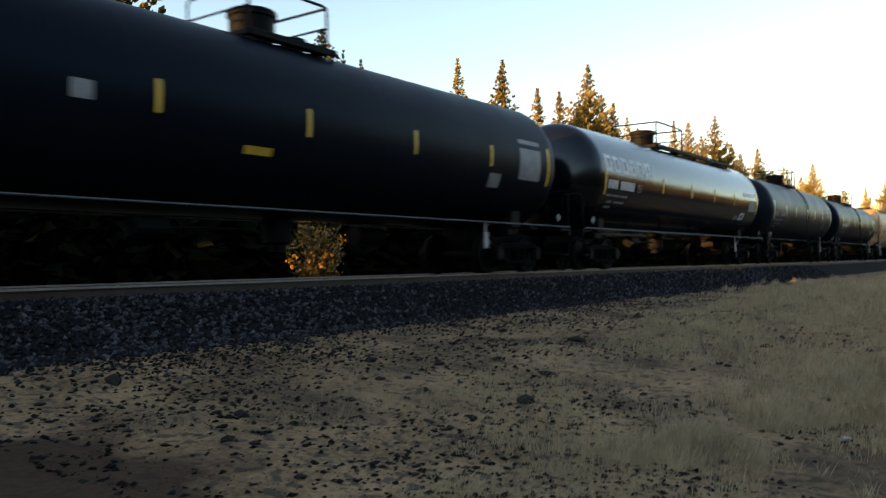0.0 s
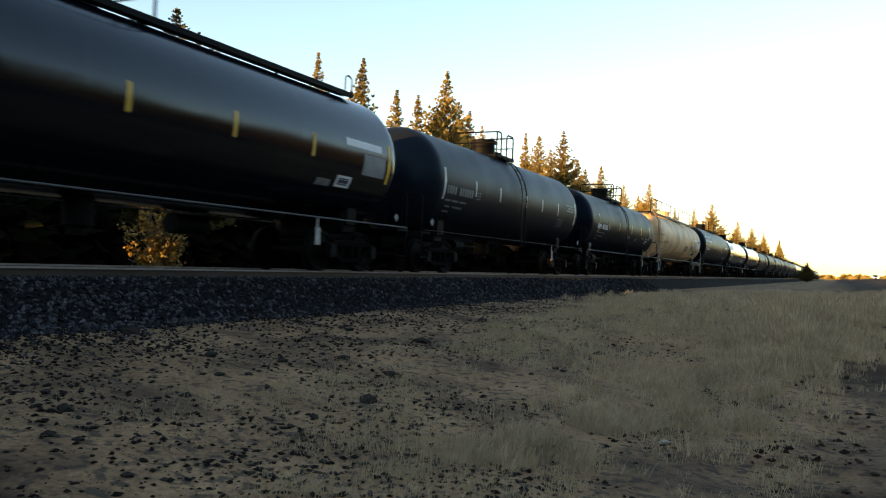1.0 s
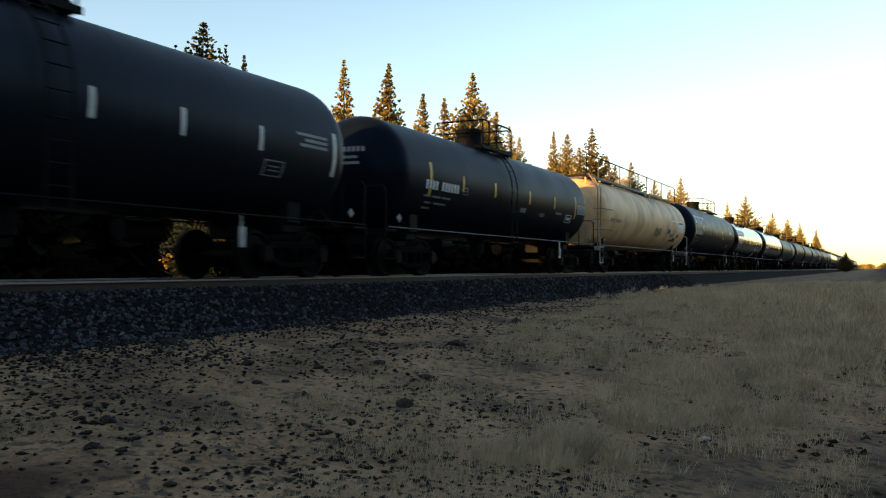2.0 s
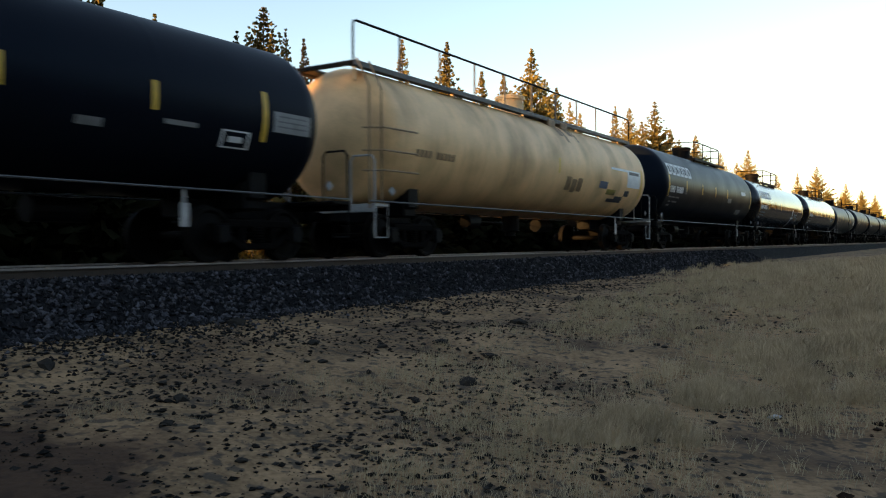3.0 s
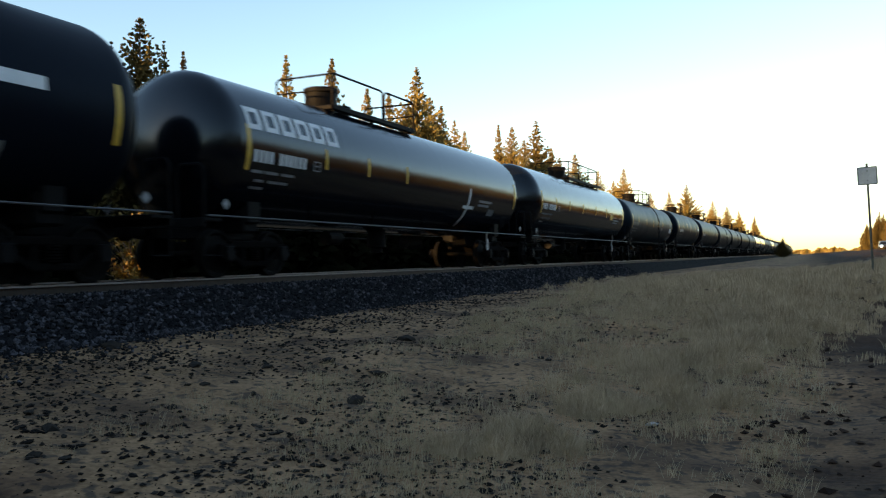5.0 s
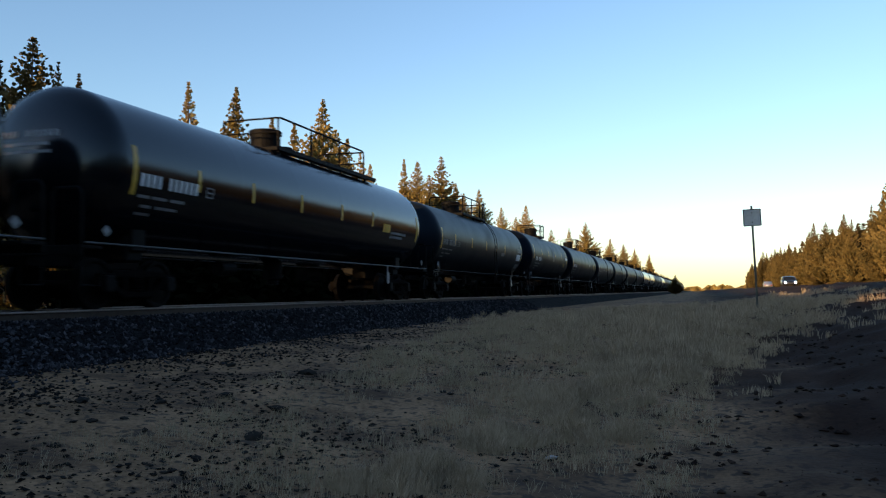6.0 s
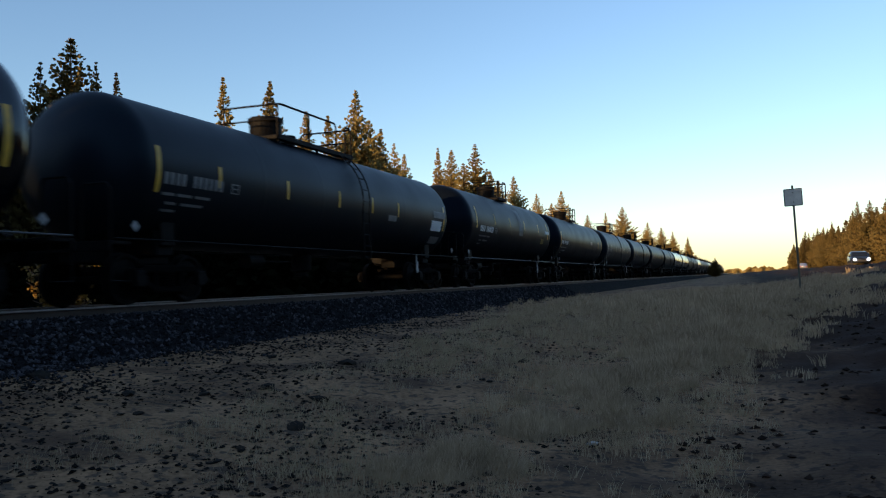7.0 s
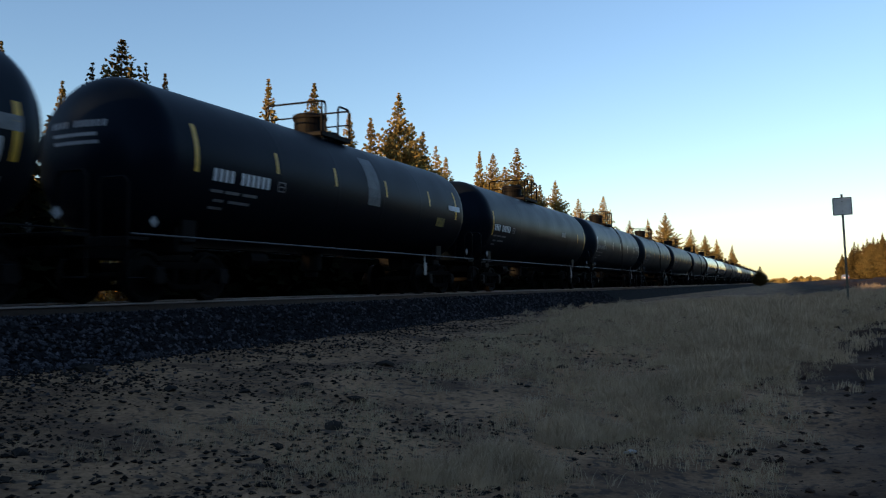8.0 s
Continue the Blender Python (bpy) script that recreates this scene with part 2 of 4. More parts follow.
def mesh_of(name, bm, mat, smooth=False):
    me = bpy.data.meshes.new(name)
    bm.to_mesh(me)
    bm.free()
    if smooth:
        me.shade_smooth()
    me.materials.append(mat)
    return me


def box(bm, c, s, bevel=0.0, m=None):
    mm = Matrix.Translation(c) @ Matrix.Diagonal((s[0], s[1], s[2], 1))
    if m is not None:
        mm = m @ mm
    vs = bmesh.ops.create_cube(bm, size=1, matrix=mm)["verts"]
    if bevel:
        es = list({e for v in vs for e in v.link_edges})
        bmesh.ops.bevel(bm, geom=es, offset=bevel, segments=1, affect="EDGES")
    return bm


def rod(bm, p, q, r, n=8):
    p, q = Vector(p), Vector(q)
    d = q - p
    m = Matrix.Translation((p + q) / 2) @ d.to_track_quat("Z", "Y").to_matrix().to_4x4()
    bmesh.ops.create_cone(bm, cap_ends=True, segments=n, radius1=r, radius2=r, depth=d.length, matrix=m)
    return bm


def pipe(bm, pts, r, n=6):
    """A bent pipe along pts, one closed tube."""
    pts = [Vector(p) for p in pts]
    rings = []
    for i, p in enumerate(pts):
        d = (pts[min(i + 1, len(pts) - 1)] - pts[max(i - 1, 0)]).normalized()
        q = d.to_track_quat("Z", "Y")
        rings.append([bm.verts.new(p + q @ Vector((r * math.cos(2 * math.pi * k / n), r * math.sin(2 * math.pi * k / n), 0))) for k in range(n)])
    for a, b in zip(rings, rings[1:]):
        for k in range(n):
            bm.faces.new((a[k], a[(k + 1) % n], b[(k + 1) % n], b[k]))
    bm.faces.new(rings[0][::-1])
    bm.faces.new(rings[-1])
    return bm


def lathe(bm, prof, n, m):
    """Turns (radius, along) pairs about local z, then places them by m."""
    rings = []
    for r, z in prof:
        if r < 1e-5:
            rings.append([bm.verts.new(m @ Vector((0, 0, z)))])
        else:
            rings.append([bm.verts.new(m @ Vector((r * math.cos(2 * math.pi * k / n), r * math.sin(2 * math.pi * k / n), z))) for k in range(n)])
    for a, b in zip(rings, rings[1:]):
        for k in range(n):
            va, vb = (a[k % len(a)], a[(k + 1) % len(a)]), (b[(k + 1) % len(b)], b[k % len(b)])
            vs = list(dict.fromkeys((*va, *vb)))
            if len(vs) > 2:
                bm.faces.new(vs)
    bmesh.ops.recalc_face_normals(bm, faces=bm.faces)
    return bm


def smoothstep(a, b, x):
    t = np.clip((x - a) / (b - a), 0, 1)
    return t * t * (3 - 2 * t)


# ---------------- ground ----------------
def ground_z(x, y):
    """Height of the natural ground; it dips round the viewer and climbs to the road."""
    x, y = np.asarray(x, float), np.asarray(y, float)
    near = np.interp(x, [-400, -60, -17, -14.3, -8.1, -5.9, -2, 0, 1.6, 3.2, 4.8, 6.2, 18, 21, 60, 400],
                     [1.0, 0.2, -0.4, -0.66, -0.66, -0.87, -1.20, -1.30, -1.22, -0.75, 0.0, 0.54, 0.56, 0.35, 0.6, 2.0])
    far = np.interp(x, [-400, -60, -17, -14.3, -8.1, -5.9, -2, 0, 1.6, 3.2, 4.8, 6.2, 18, 21, 60, 400],
                    [1.0, 0.2, -0.4, -0.66, -0.66, -0.62, -0.42, -0.36, -0.25, 0.05, 0.3, 0.54, 0.56, 0.35, 0.6, 2.0])
    w = smoothstep(7.0, 21.0, y)
    return near * (1 - w) + far * w


def rough_z(x, y):
    z = float(ground_z(x, y))
    inside = 1.0 if not (7.6 < x < 18.4) else 0.0
    soft = inside * min(1.0, max(0.0, abs(x - TRACK_X) - 2.6))
    return z + soft * ((0.05 + 0.12 * min(1, max(0, x - 0.3))) * noise.noise((x * 0.7, y * 0.7, 0)) + (0.025 + 0.04 * min(1, max(0, x - 0.3))) * noise.noise((x * 2.3, y * 2.3, 4)))


def build_ground():
    xs = np.concatenate([np.linspace(-3000, -400, 8), np.linspace(-330, -40, 16), np.linspace(-36, -15, 22), np.linspace(-14.3, -8.1, 8),
                         np.linspace(-7.9, 5.6, 110), np.linspace(6.2, 18, 8), np.linspace(20, 60, 20), np.linspace(80, 400, 12), np.linspace(600, 3000, 6)])
    ys = np.concatenate([np.linspace(-3000, -100, 8), np.linspace(-80, -6, 20), np.linspace(-5, 3, 14), np.linspace(3.15, 24, 140),
                         np.linspace(24.6, 60, 50), np.linspace(63, 200, 40), np.linspace(230, 900, 20), np.linspace(1100, 4000, 6)])
    verts = [(x, y, rough_z(x, y)) for y in ys for x in xs]
    n = len(xs)
    faces = [(j * n + i, j * n + i + 1, (j + 1) * n + i + 1, (j + 1) * n + i) for j in range(len(ys) - 1) for i in range(n - 1)]
    me = bpy.data.meshes.new("ground")
    me.from_pydata(verts, [], faces)
    me.shade_smooth()
    me.materials.append(SOIL)
    return tagged(new("ground", me), "sandy dirt ground with dark pebbles beside the railway", "ground", kind="structure")


build_ground()


def profile_sweep(name, pts, y0, y1, mat, label, category, steps=1):
    bm = bmesh.new()
    rows = [[bm.verts.new((x, y0 + (y1 - y0) * k / steps, z)) for x, z in pts] for k in range(steps + 1)]
    for a, b in zip(rows, rows[1:]):
        for i in range(len(pts)):
            j = (i + 1) % len(pts)
            bm.faces.new((a[i], a[j], b[j], b[i]))
    bm.faces.new(rows[0][::-1])
    bm.faces.new(rows[-1])
    bmesh.ops.recalc_face_normals(bm, faces=bm.faces)
    return tagged(part(name, bm, mat), label, category, kind="structure")


ballast_bed = profile_sweep("ballast_bed", [(TRACK_X - 3.3, -0.9), (TRACK_X - 3.2, -0.7), (TRACK_X - 2.0, -0.15), (TRACK_X + 2.0, -0.15), (TRACK_X + 3.05, -0.7), (TRACK_X + 3.15, -0.9)],
              -300, 1500, BALLAST, "bed of dark crushed-stone railway ballast", "ballast", 60)
profile_sweep("road", [(9.4, 0.2), (9.4, 0.59), (13.2, 0.66), (17.0, 0.59), (17.0, 0.2)], -400, 2500, ASPHALT, "grey asphalt highway on a low bank", "road", 40)


def build_track():
    for side in (-0.75, 0.75):
        x = TRACK_X + side
        rail = profile_sweep("rail", [(x - 0.07, -0.172), (x + 0.07, -0.172), (x + 0.07, -0.155), (x + 0.012, -0.14), (x + 0.012, -0.045),
                                      (x + 0.036, -0.038), (x + 0.036, -0.004), (x - 0.036, -0.004), (x - 0.036, -0.038), (x - 0.012, -0.045),
                                      (x - 0.012, -0.14), (x - 0.07, -0.155)], -300, 1500, RAIL, "steel rail with a worn shiny running surface", "rail")
        rail["group"] = "rails of the track"
        bm = bmesh.new()
        box(bm, (x, 600, -0.013), (0.078, 1800, 0.028))
        part("running_surface", bm, RAIL_TOP, rail, "polished steel running surface")


build_track()


# ---------------- the train ----------------
SIZE = {"r": 1.48, "z": 2.55}      # radius and height of the axis of the tank in hand
SHARED = {}


def truck_meshes():
    if "side" in SHARED:
        return
    bm = bmesh.new()      # cast side frame: arched top chord, lower chord, pedestals
    for c, s in (((0, 0, 0.64), (0.14, 1.5, 0.14)), ((0, 0, 0.26), (0.14, 0.9, 0.12)), ((0, 0.86, 0.5), (0.17, 0.34, 0.3)),
                 ((0, -0.86, 0.5), (0.17, 0.34, 0.3)), ((0, 0.36, 0.45), (0.13, 0.12, 0.4)), ((0, -0.36, 0.45), (0.13, 0.12, 0.4))):
        box(bm, c, s, 0.025)
    for s in (1, -1):
        box(bm, (0, 0, 0), (0.13, 0.62, 0.11), 0.02, Matrix.Translation((0, s * 0.58, 0.37)) @ Matrix.Rotation(radians(32 * s), 4, "X"))
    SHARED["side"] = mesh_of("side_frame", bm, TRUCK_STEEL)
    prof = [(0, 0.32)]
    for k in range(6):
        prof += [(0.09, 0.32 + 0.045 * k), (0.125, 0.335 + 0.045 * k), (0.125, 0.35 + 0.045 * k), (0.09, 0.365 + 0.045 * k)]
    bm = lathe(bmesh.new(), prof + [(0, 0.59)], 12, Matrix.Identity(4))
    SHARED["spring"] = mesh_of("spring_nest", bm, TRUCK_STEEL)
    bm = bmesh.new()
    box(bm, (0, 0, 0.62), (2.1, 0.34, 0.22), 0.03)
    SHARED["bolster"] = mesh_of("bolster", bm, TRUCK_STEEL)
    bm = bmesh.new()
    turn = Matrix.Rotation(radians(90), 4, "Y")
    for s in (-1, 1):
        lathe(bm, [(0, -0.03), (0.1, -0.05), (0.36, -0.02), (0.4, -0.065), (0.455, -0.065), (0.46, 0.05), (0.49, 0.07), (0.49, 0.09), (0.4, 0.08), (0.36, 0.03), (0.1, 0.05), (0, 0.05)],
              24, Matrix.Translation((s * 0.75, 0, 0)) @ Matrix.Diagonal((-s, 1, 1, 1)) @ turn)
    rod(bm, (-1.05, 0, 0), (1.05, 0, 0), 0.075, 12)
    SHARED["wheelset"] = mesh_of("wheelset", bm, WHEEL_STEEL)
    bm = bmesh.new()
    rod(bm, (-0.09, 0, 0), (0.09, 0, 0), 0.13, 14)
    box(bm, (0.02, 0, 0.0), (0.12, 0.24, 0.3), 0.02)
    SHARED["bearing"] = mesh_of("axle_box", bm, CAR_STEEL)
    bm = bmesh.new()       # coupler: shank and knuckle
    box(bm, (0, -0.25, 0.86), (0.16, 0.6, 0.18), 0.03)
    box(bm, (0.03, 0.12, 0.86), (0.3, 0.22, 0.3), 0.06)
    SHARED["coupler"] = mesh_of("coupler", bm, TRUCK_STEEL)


def band(bm, y0, y1, a0, a1, r, n=6):
    """A curved strip on the tank's side, between two angles over the horizontal; side +x."""
    rows = []
    for k in range(n + 1):
        a = radians(a0 + (a1 - a0) * k / n)
        rows.append([bm.verts.new((r * math.cos(a), y, SIZE["z"] + r * math.sin(a))) for y in (y0, y1)])
    for p, q in zip(rows, rows[1:]):
        bm.faces.new((p[0], p[1], q[1], q[0]))
    res = bmesh.ops.solidify(bm, geom=bm.faces[:] if len(bm.faces) == n else bm.faces[-n:], thickness=0.004)
    return bm


def marking(name, tank, mat, y0, y1, a0, a1, label=""):
    bm = band(bmesh.new(), y0, y1, a0, a1, SIZE["r"] + 0.009)
    return part(name, bm, mat, tank, label)


def head_marking(name, tank, mat, h, x0, x1, z0, z1, label=""):
    """A painted patch that follows the curve of the tank's leading head."""
    bm = bmesh.new()
    grid = []
    for i in range(7):
        row = []
        for j in range(3):
            x, z = x0 + (x1 - x0) * i / 6, z0 + (z1 - z0) * j / 2
            q = min(0.999, (x * x + z * z) / SIZE["r"] ** 2)
            row.append(bm.verts.new((x, -h + 0.82 * (1 - math.sqrt(1 - q)) - 0.012, SIZE["z"] + z)))
        grid.append(row)
    for p, q in zip(grid, grid[1:]):
        for j in range(2):
            bm.faces.new((p[j], q[j], q[j + 1], p[j + 1]))
    return part(name, bm, mat, tank, label)


def tank_car(length, paint, label, y0, tape=YELLOW, strips=None, logo=0, code=True, style=0, data=True, deck=None, marks=1.15, ends=0.98, bare=1.3, stout=0.0, lift=0, extras=()):
    """A stub-sill tank car, its origin on the rail under its middle; +y is its rear end, +x the side that is seen.
    strips: where the reflective strips stand; marks, ends: how far from the heads the stencils and tall strips are; logo: lower angle of the large lettering; deck: start and end of the
    guard rail, end of the walkway and the gap in the rail for the ladder."""
    truck_meshes()
    root = tagged(new("tank_car"), label, "tank car", "tank cars of the train")
    SIZE["r"], SIZE["z"] = 1.48 + stout, 2.55 + stout
    lt = length - bare                      # over the tank's heads
    h = lt / 2
    r = SIZE["r"]
    bm = bmesh.new()
    prof = [(0, -h)]
    for k in range(1, 13):
        a = k / 12 * math.pi / 2
        prof.append((r * math.sin(a), -h + 0.82 * (1 - math.cos(a))))
    prof.append((r, -h + 0.9))
    head = len(prof)
    for f in (-0.52, -0.17, 0.17, 0.52):
        y = f * (h - 0.8)
        prof += [(r, y - 0.10), (r, y - 0.04), (r + 0.0015, y - 0.02), (r + 0.0015, y + 0.02), (r, y + 0.04), (r, y + 0.10)]
    prof += [(p, -z) for p, z in prof[head - 1::-1]]
    lathe(bm, prof, 72, Matrix.Translation((0, 0, SIZE["z"])) @ Matrix.Rotation(radians(-90), 4, "X"))
    tank = part("tank", bm, paint, root, smooth=True)
    # reflective strips along the side: a tall one at each end, short ones between
    word = "yellow reflective strip" if tape is YELLOW else "white reflective strip"
    if strips is None:
        strips = [-h + 2.9 + (lt - 5.8) * k / 4 for k in range(5)]
    for y in strips:
        marking("reflective_strip", tank, tape, y - 0.045, y + 0.045, -10 + lift, 7 + lift, word)
    for y in ((-h + ends, h - ends) if style != 3 else ()):
        marking("reflective_strip", tank, tape, y - 0.055, y + 0.055, -20 + lift, 14 + lift, word)
    if logo:
        for k in range(6):
            y = -h + 0.98 + k * 0.56
            for p0, p1, q0, q1 in ((0, 0.12, 0, 18), (0.34, 0.46, 0, 18), (0.12, 0.34, 0, 4), (0.12, 0.34, 14, 18)):
                marking("logo_bar", tank, LETTER, y + p0, y + p1, logo + q0, logo + q1, "white painted lettering block")
    if code:
        lm = LETTER if code == 2 else FADED
        ys = -h + marks
        for k in range(11):
            if k != 4:
                marking("stencil_block", tank, lm, ys + k * 0.165, ys + k * 0.165 + 0.10, -13, -4, "stencilled mark")
        for a, w0, w1 in ((-19, 0.0, 0.35), (-19, 0.42, 0.85), (-19, 0.95, 1.4), (-26, 0.15, 0.45), (-26, 0.6, 1.25), (-32, 0.1, 0.5)):
            marking("stencil_line", tank, FADED, ys + w0, ys + w1, a - 2.2, a, "line of small stencilling")
        # a small outlined box after the marks
        for p0, p1, q0, q1 in ((0, 0.26, -13, -12.2), (0, 0.26, -5.8, -5), (0, 0.03, -12.2, -5.8), (0.23, 0.26, -12.2, -5.8), (0.06, 0.2, -9.4, -8.4)):
            marking("data_panel", tank, FADED, ys + 2.05 + p0, ys + 2.05 + p1, q0, q1, "small outlined data box")
    if code == 2 and not logo:
        for k in range(11):
            if k != 4:
                head_marking("stencil_block", tank, FADED, h, -0.62 + k * 0.115, -0.55 + k * 0.115, 0.44, 0.56, "stencilled mark")
        head_marking("stencil_line", tank, FADED, h, -0.55, 0.45, 0.28, 0.34, "line of small stencilling")
        head_marking("stencil_line", tank, FADED, h, -0.5, 0.5, 0.14, 0.20, "line of small stencilling")
    if data:
        for q, w in ((9, 0.95), (5, 0.7), (1, 0.85)):
            marking("data_line", tank, FADED, h - 1.25 - w, h - 1.25, q - 2.2, q, "line of small stencilling")
        y1, lm = h - 3.05, LETTER if code == 2 else FADED
        for p0, p1, q0, q1 in ((0, 0.56, -27, -26), (0, 0.56, -16, -15), (0, 0.04, -26, -16), (0.52, 0.56, -26, -16), (0.12, 0.44, -20, -19), (0.12, 0.44, -23, -22)):
            marking("data_panel", tank, lm, y1 + p0, y1 + p1, q0, q1, "white outlined data box")
    for nm, mat, b0, b1, a0, a1, lb in extras:
        marking(nm, tank, mat, b0, b1, a0, a1, lb)
    # manway, valve housing, platform and rails on top
    top = SIZE["z"] + r
    p0, p1, walk_end, gap = deck or ((-h + 0.15, h - 0.5, h - 0.45, None) if style == 3 else (-1.1, 0.7, 0.75, (-0.62, -0.05)))
    off = 0.0 if style == 3 else p0 + 0.75
    bm = bmesh.new()
    lathe(bm, [(0, 0.56), (0.40, 0.56), (0.44, 0.53), (0.44, 0.44), (0.40, 0.43), (0.40, -0.12), (0, -0.12)], 24, Matrix.Translation((0, off, top)))
    part("valve_housing", bm, CAR_STEEL if paint is not BEIGE else BEIGE, root, smooth=False)
    bm = bmesh.new()
    rod(bm, (0.0, off - 0.12, top + 0.6), (0.0, off + 0.12, top + 0.6), 0.02)
    rod(bm, (0.0, off - 0.12, top + 0.55), (0.0, off - 0.12, top + 0.6), 0.02)
    rod(bm, (0.0, off + 0.12, top + 0.55), (0.0, off + 0.12, top + 0.6), 0.02)
    part("lid_handle", bm, CAR_STEEL, root)
    bm = bmesh.new()
    lathe(bm, [(0, 0.26), (0.26, 0.26), (0.28, 0.22), (0.25, 0.2), (0.25, -0.1), (0, -0.1)], 20, Matrix.Translation((0, off + 0.95, top)))
    part("manway_cover", bm, CAR_STEEL, root)
    w = 0.80
    for s, end in ((1, walk_end), (-1, min(walk_end, p1))):
        bm = bmesh.new()
        box(bm, (s * (w - 0.16), (p0 + end) / 2, top - 0.03), (0.36, end - p0, 0.045), 0.01)
        box(bm, (s * w, (p0 + end) / 2, top - 0.06), (0.05, end - p0, 0.12), 0.01)
        part("walkway", bm, CAR_STEEL if style != 3 else RAIL_GREY, root, "steel grating walkway")
        y = p0 + 0.1
        while y < end:
            part("walkway_bracket", box(bmesh.new(), (s * (w - 0.05), y, top - 0.24), (0.06, 0.06, 0.34), 0.01), CAR_STEEL if style != 3 else paint, root)
            y += 1.9
    tall = 0.80 if style == 3 else 0.74
    loops = [(p0, p1)] if gap is None else [(p0, gap[0]), (gap[1], p1)]
    for q0, q1 in loops:
        bm = bmesh.new()
        pts = [(w, q0, top), (w, q0, top + tall - 0.1), (w, q0 + 0.03, top + tall - 0.03), (w, q0 + 0.1, top + tall)]
        pts += [(w, q1 - 0.1, top + tall), (w, q1 - 0.03, top + tall - 0.03), (w, q1, top + tall - 0.1), (w, q1, top)]
        part("guard_rail", pipe(bm, pts, 0.027), CAR_STEEL, root)
        m = max(1, int((q1 - q0) / 1.5))
        for k in range(1, m):
            y = q0 + (q1 - q0) * k / m
            part("stanchion", rod(bmesh.new(), (w, y, top), (w, y, top + tall), 0.026, 6), RAIL_GREY if style == 3 else CAR_STEEL, root)
    for y in (p0, p1):
        if style != 3:
            bm = bmesh.new()
            pipe(bm, [(-w, y, top), (-w, y, top + tall - 0.08), (-w + 0.08, y, top + tall - 0.02), (w, y, top + tall - 0.02)], 0.025)
            pipe(bm, [(-w, y, top + 0.36), (w, y, top + 0.36)], 0.02)
            part("end_rail", bm, CAR_STEEL, root)
        part("cross_bearer", box(bmesh.new(), (0, y, top - 0.07), (1.6, 0.08, 0.1), 0.01), CAR_STEEL, root)
    if walk_end > p1 + 2:
        part("end_loop", pipe(bmesh.new(), [(w, walk_end - 0.35, top), (w, walk_end - 0.35, top + 0.3), (w, walk_end - 0.28, top + 0.36), (w, walk_end - 0.15, top + 0.36), (w, walk_end - 0.08, top + 0.3), (w, walk_end - 0.08, top)], 0.02), CAR_STEEL, root)
    if style == 3:      # valve boxes beside the manway, ladder and grab irons at the head
        for y in (1.1, 2.0):
            part("valve_box", box(bmesh.new(), (w - 0.12, y, top - 0.16), (0.34, 0.5, 0.24), 0.03), BEIGE_DARK, root, "stained cream valve box")
        for z in (1.75, 2.15, 2.6):
            part("head_grab", pipe(bmesh.new(), [(1.15, -h - 0.02, z), (1.52, -h + 0.25, z), (1.58, -h + 1.3, z)], 0.02), BEIGE_DARK, root)
        for y in (-h - 0.05, -h + 0.35):
            part("ladder_rail", pipe(bmesh.new(), [(1.35, y, 1.0), (1.35, y, 3.4), (0.9, y + 0.2, top)], 0.024), BEIGE_DARK, root)
    # side ladder to the platform, or at the end
    ly = (gap[0] + gap[1]) / 2 if gap else off
    for s in ((1, -1) if style in (0, 2) and gap else ()):
        bm = bmesh.new()
        for dy in (-0.2, 0.2):
            pts = [(s * (r + 0.14) * math.cos(radians(a)), ly + dy, SIZE["z"] + (r + 0.14) * math.sin(radians(a))) for a in range(-10, 66, 8)]
            pts = [(s * (r + 0.14), ly + dy, 0.95)] + pts
            pipe(bm, pts, 0.02)
        for z in [0.98 + 0.3 * k for k in range(5)]:
            pipe(bm, [(s * (r + 0.14), ly - 0.2, z), (s * (r + 0.14), ly + 0.2, z)], 0.014)
        for a in range(0, 64, 12):
            q = (s * (r + 0.14) * math.cos(radians(a)), SIZE["z"] + (r + 0.14) * math.sin(radians(a)))
            pipe(bm, [(q[0], ly - 0.2, q[1]), (q[0], ly + 0.2, q[1])], 0.014)
        part("ladder", bm, CAR_STEEL, root)
    # handrail along the foot of the tank
    for s in (1, -1):
        bm = bmesh.new()
        e = h + 0.2
        pipe(bm, [(s * 1.47, -e, 1.13), (s * 1.47, e, 1.13)], 0.018)
        part("side_handrail", bm, RAIL_GREY if style != 2 else CAR_STEEL, root, "long steel side handrail")
        if "bracket" not in SHARED:
            bm = pipe(bmesh.new(), [(1.47, 0, 1.13), (1.2, 0, 1.15), (0.7, 0, 1.2)], 0.024)
            SHARED["bracket"] = mesh_of("handrail_bracket", bm, CAR_STEEL)
        for k in range(6):
            y = -h + 1.2 + (lt - 2.4) * k / 5
            piece("handrail_bracket", SHARED["bracket"], root, Matrix.Translation((0, y, 0)) @ Matrix.Rotation(0 if s == 1 else math.pi, 4, "Z"))
    # ends: stub sill, head block, platform, ladder rails, coupler, brake
    L2 = length / 2
    for e in (1, -1):
        flip = Matrix.Identity(4) if e == 1 else Matrix.Rotation(math.pi, 4, "Z")
        bm = bmesh.new()
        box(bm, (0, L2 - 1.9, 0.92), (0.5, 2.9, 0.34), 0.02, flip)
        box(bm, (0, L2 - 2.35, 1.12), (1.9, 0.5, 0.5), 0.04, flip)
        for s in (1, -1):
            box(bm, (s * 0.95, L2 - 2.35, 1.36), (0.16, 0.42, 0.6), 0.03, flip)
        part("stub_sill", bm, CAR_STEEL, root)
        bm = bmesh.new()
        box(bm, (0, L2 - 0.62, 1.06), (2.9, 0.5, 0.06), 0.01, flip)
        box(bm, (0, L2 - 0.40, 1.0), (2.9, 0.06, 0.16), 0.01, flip)
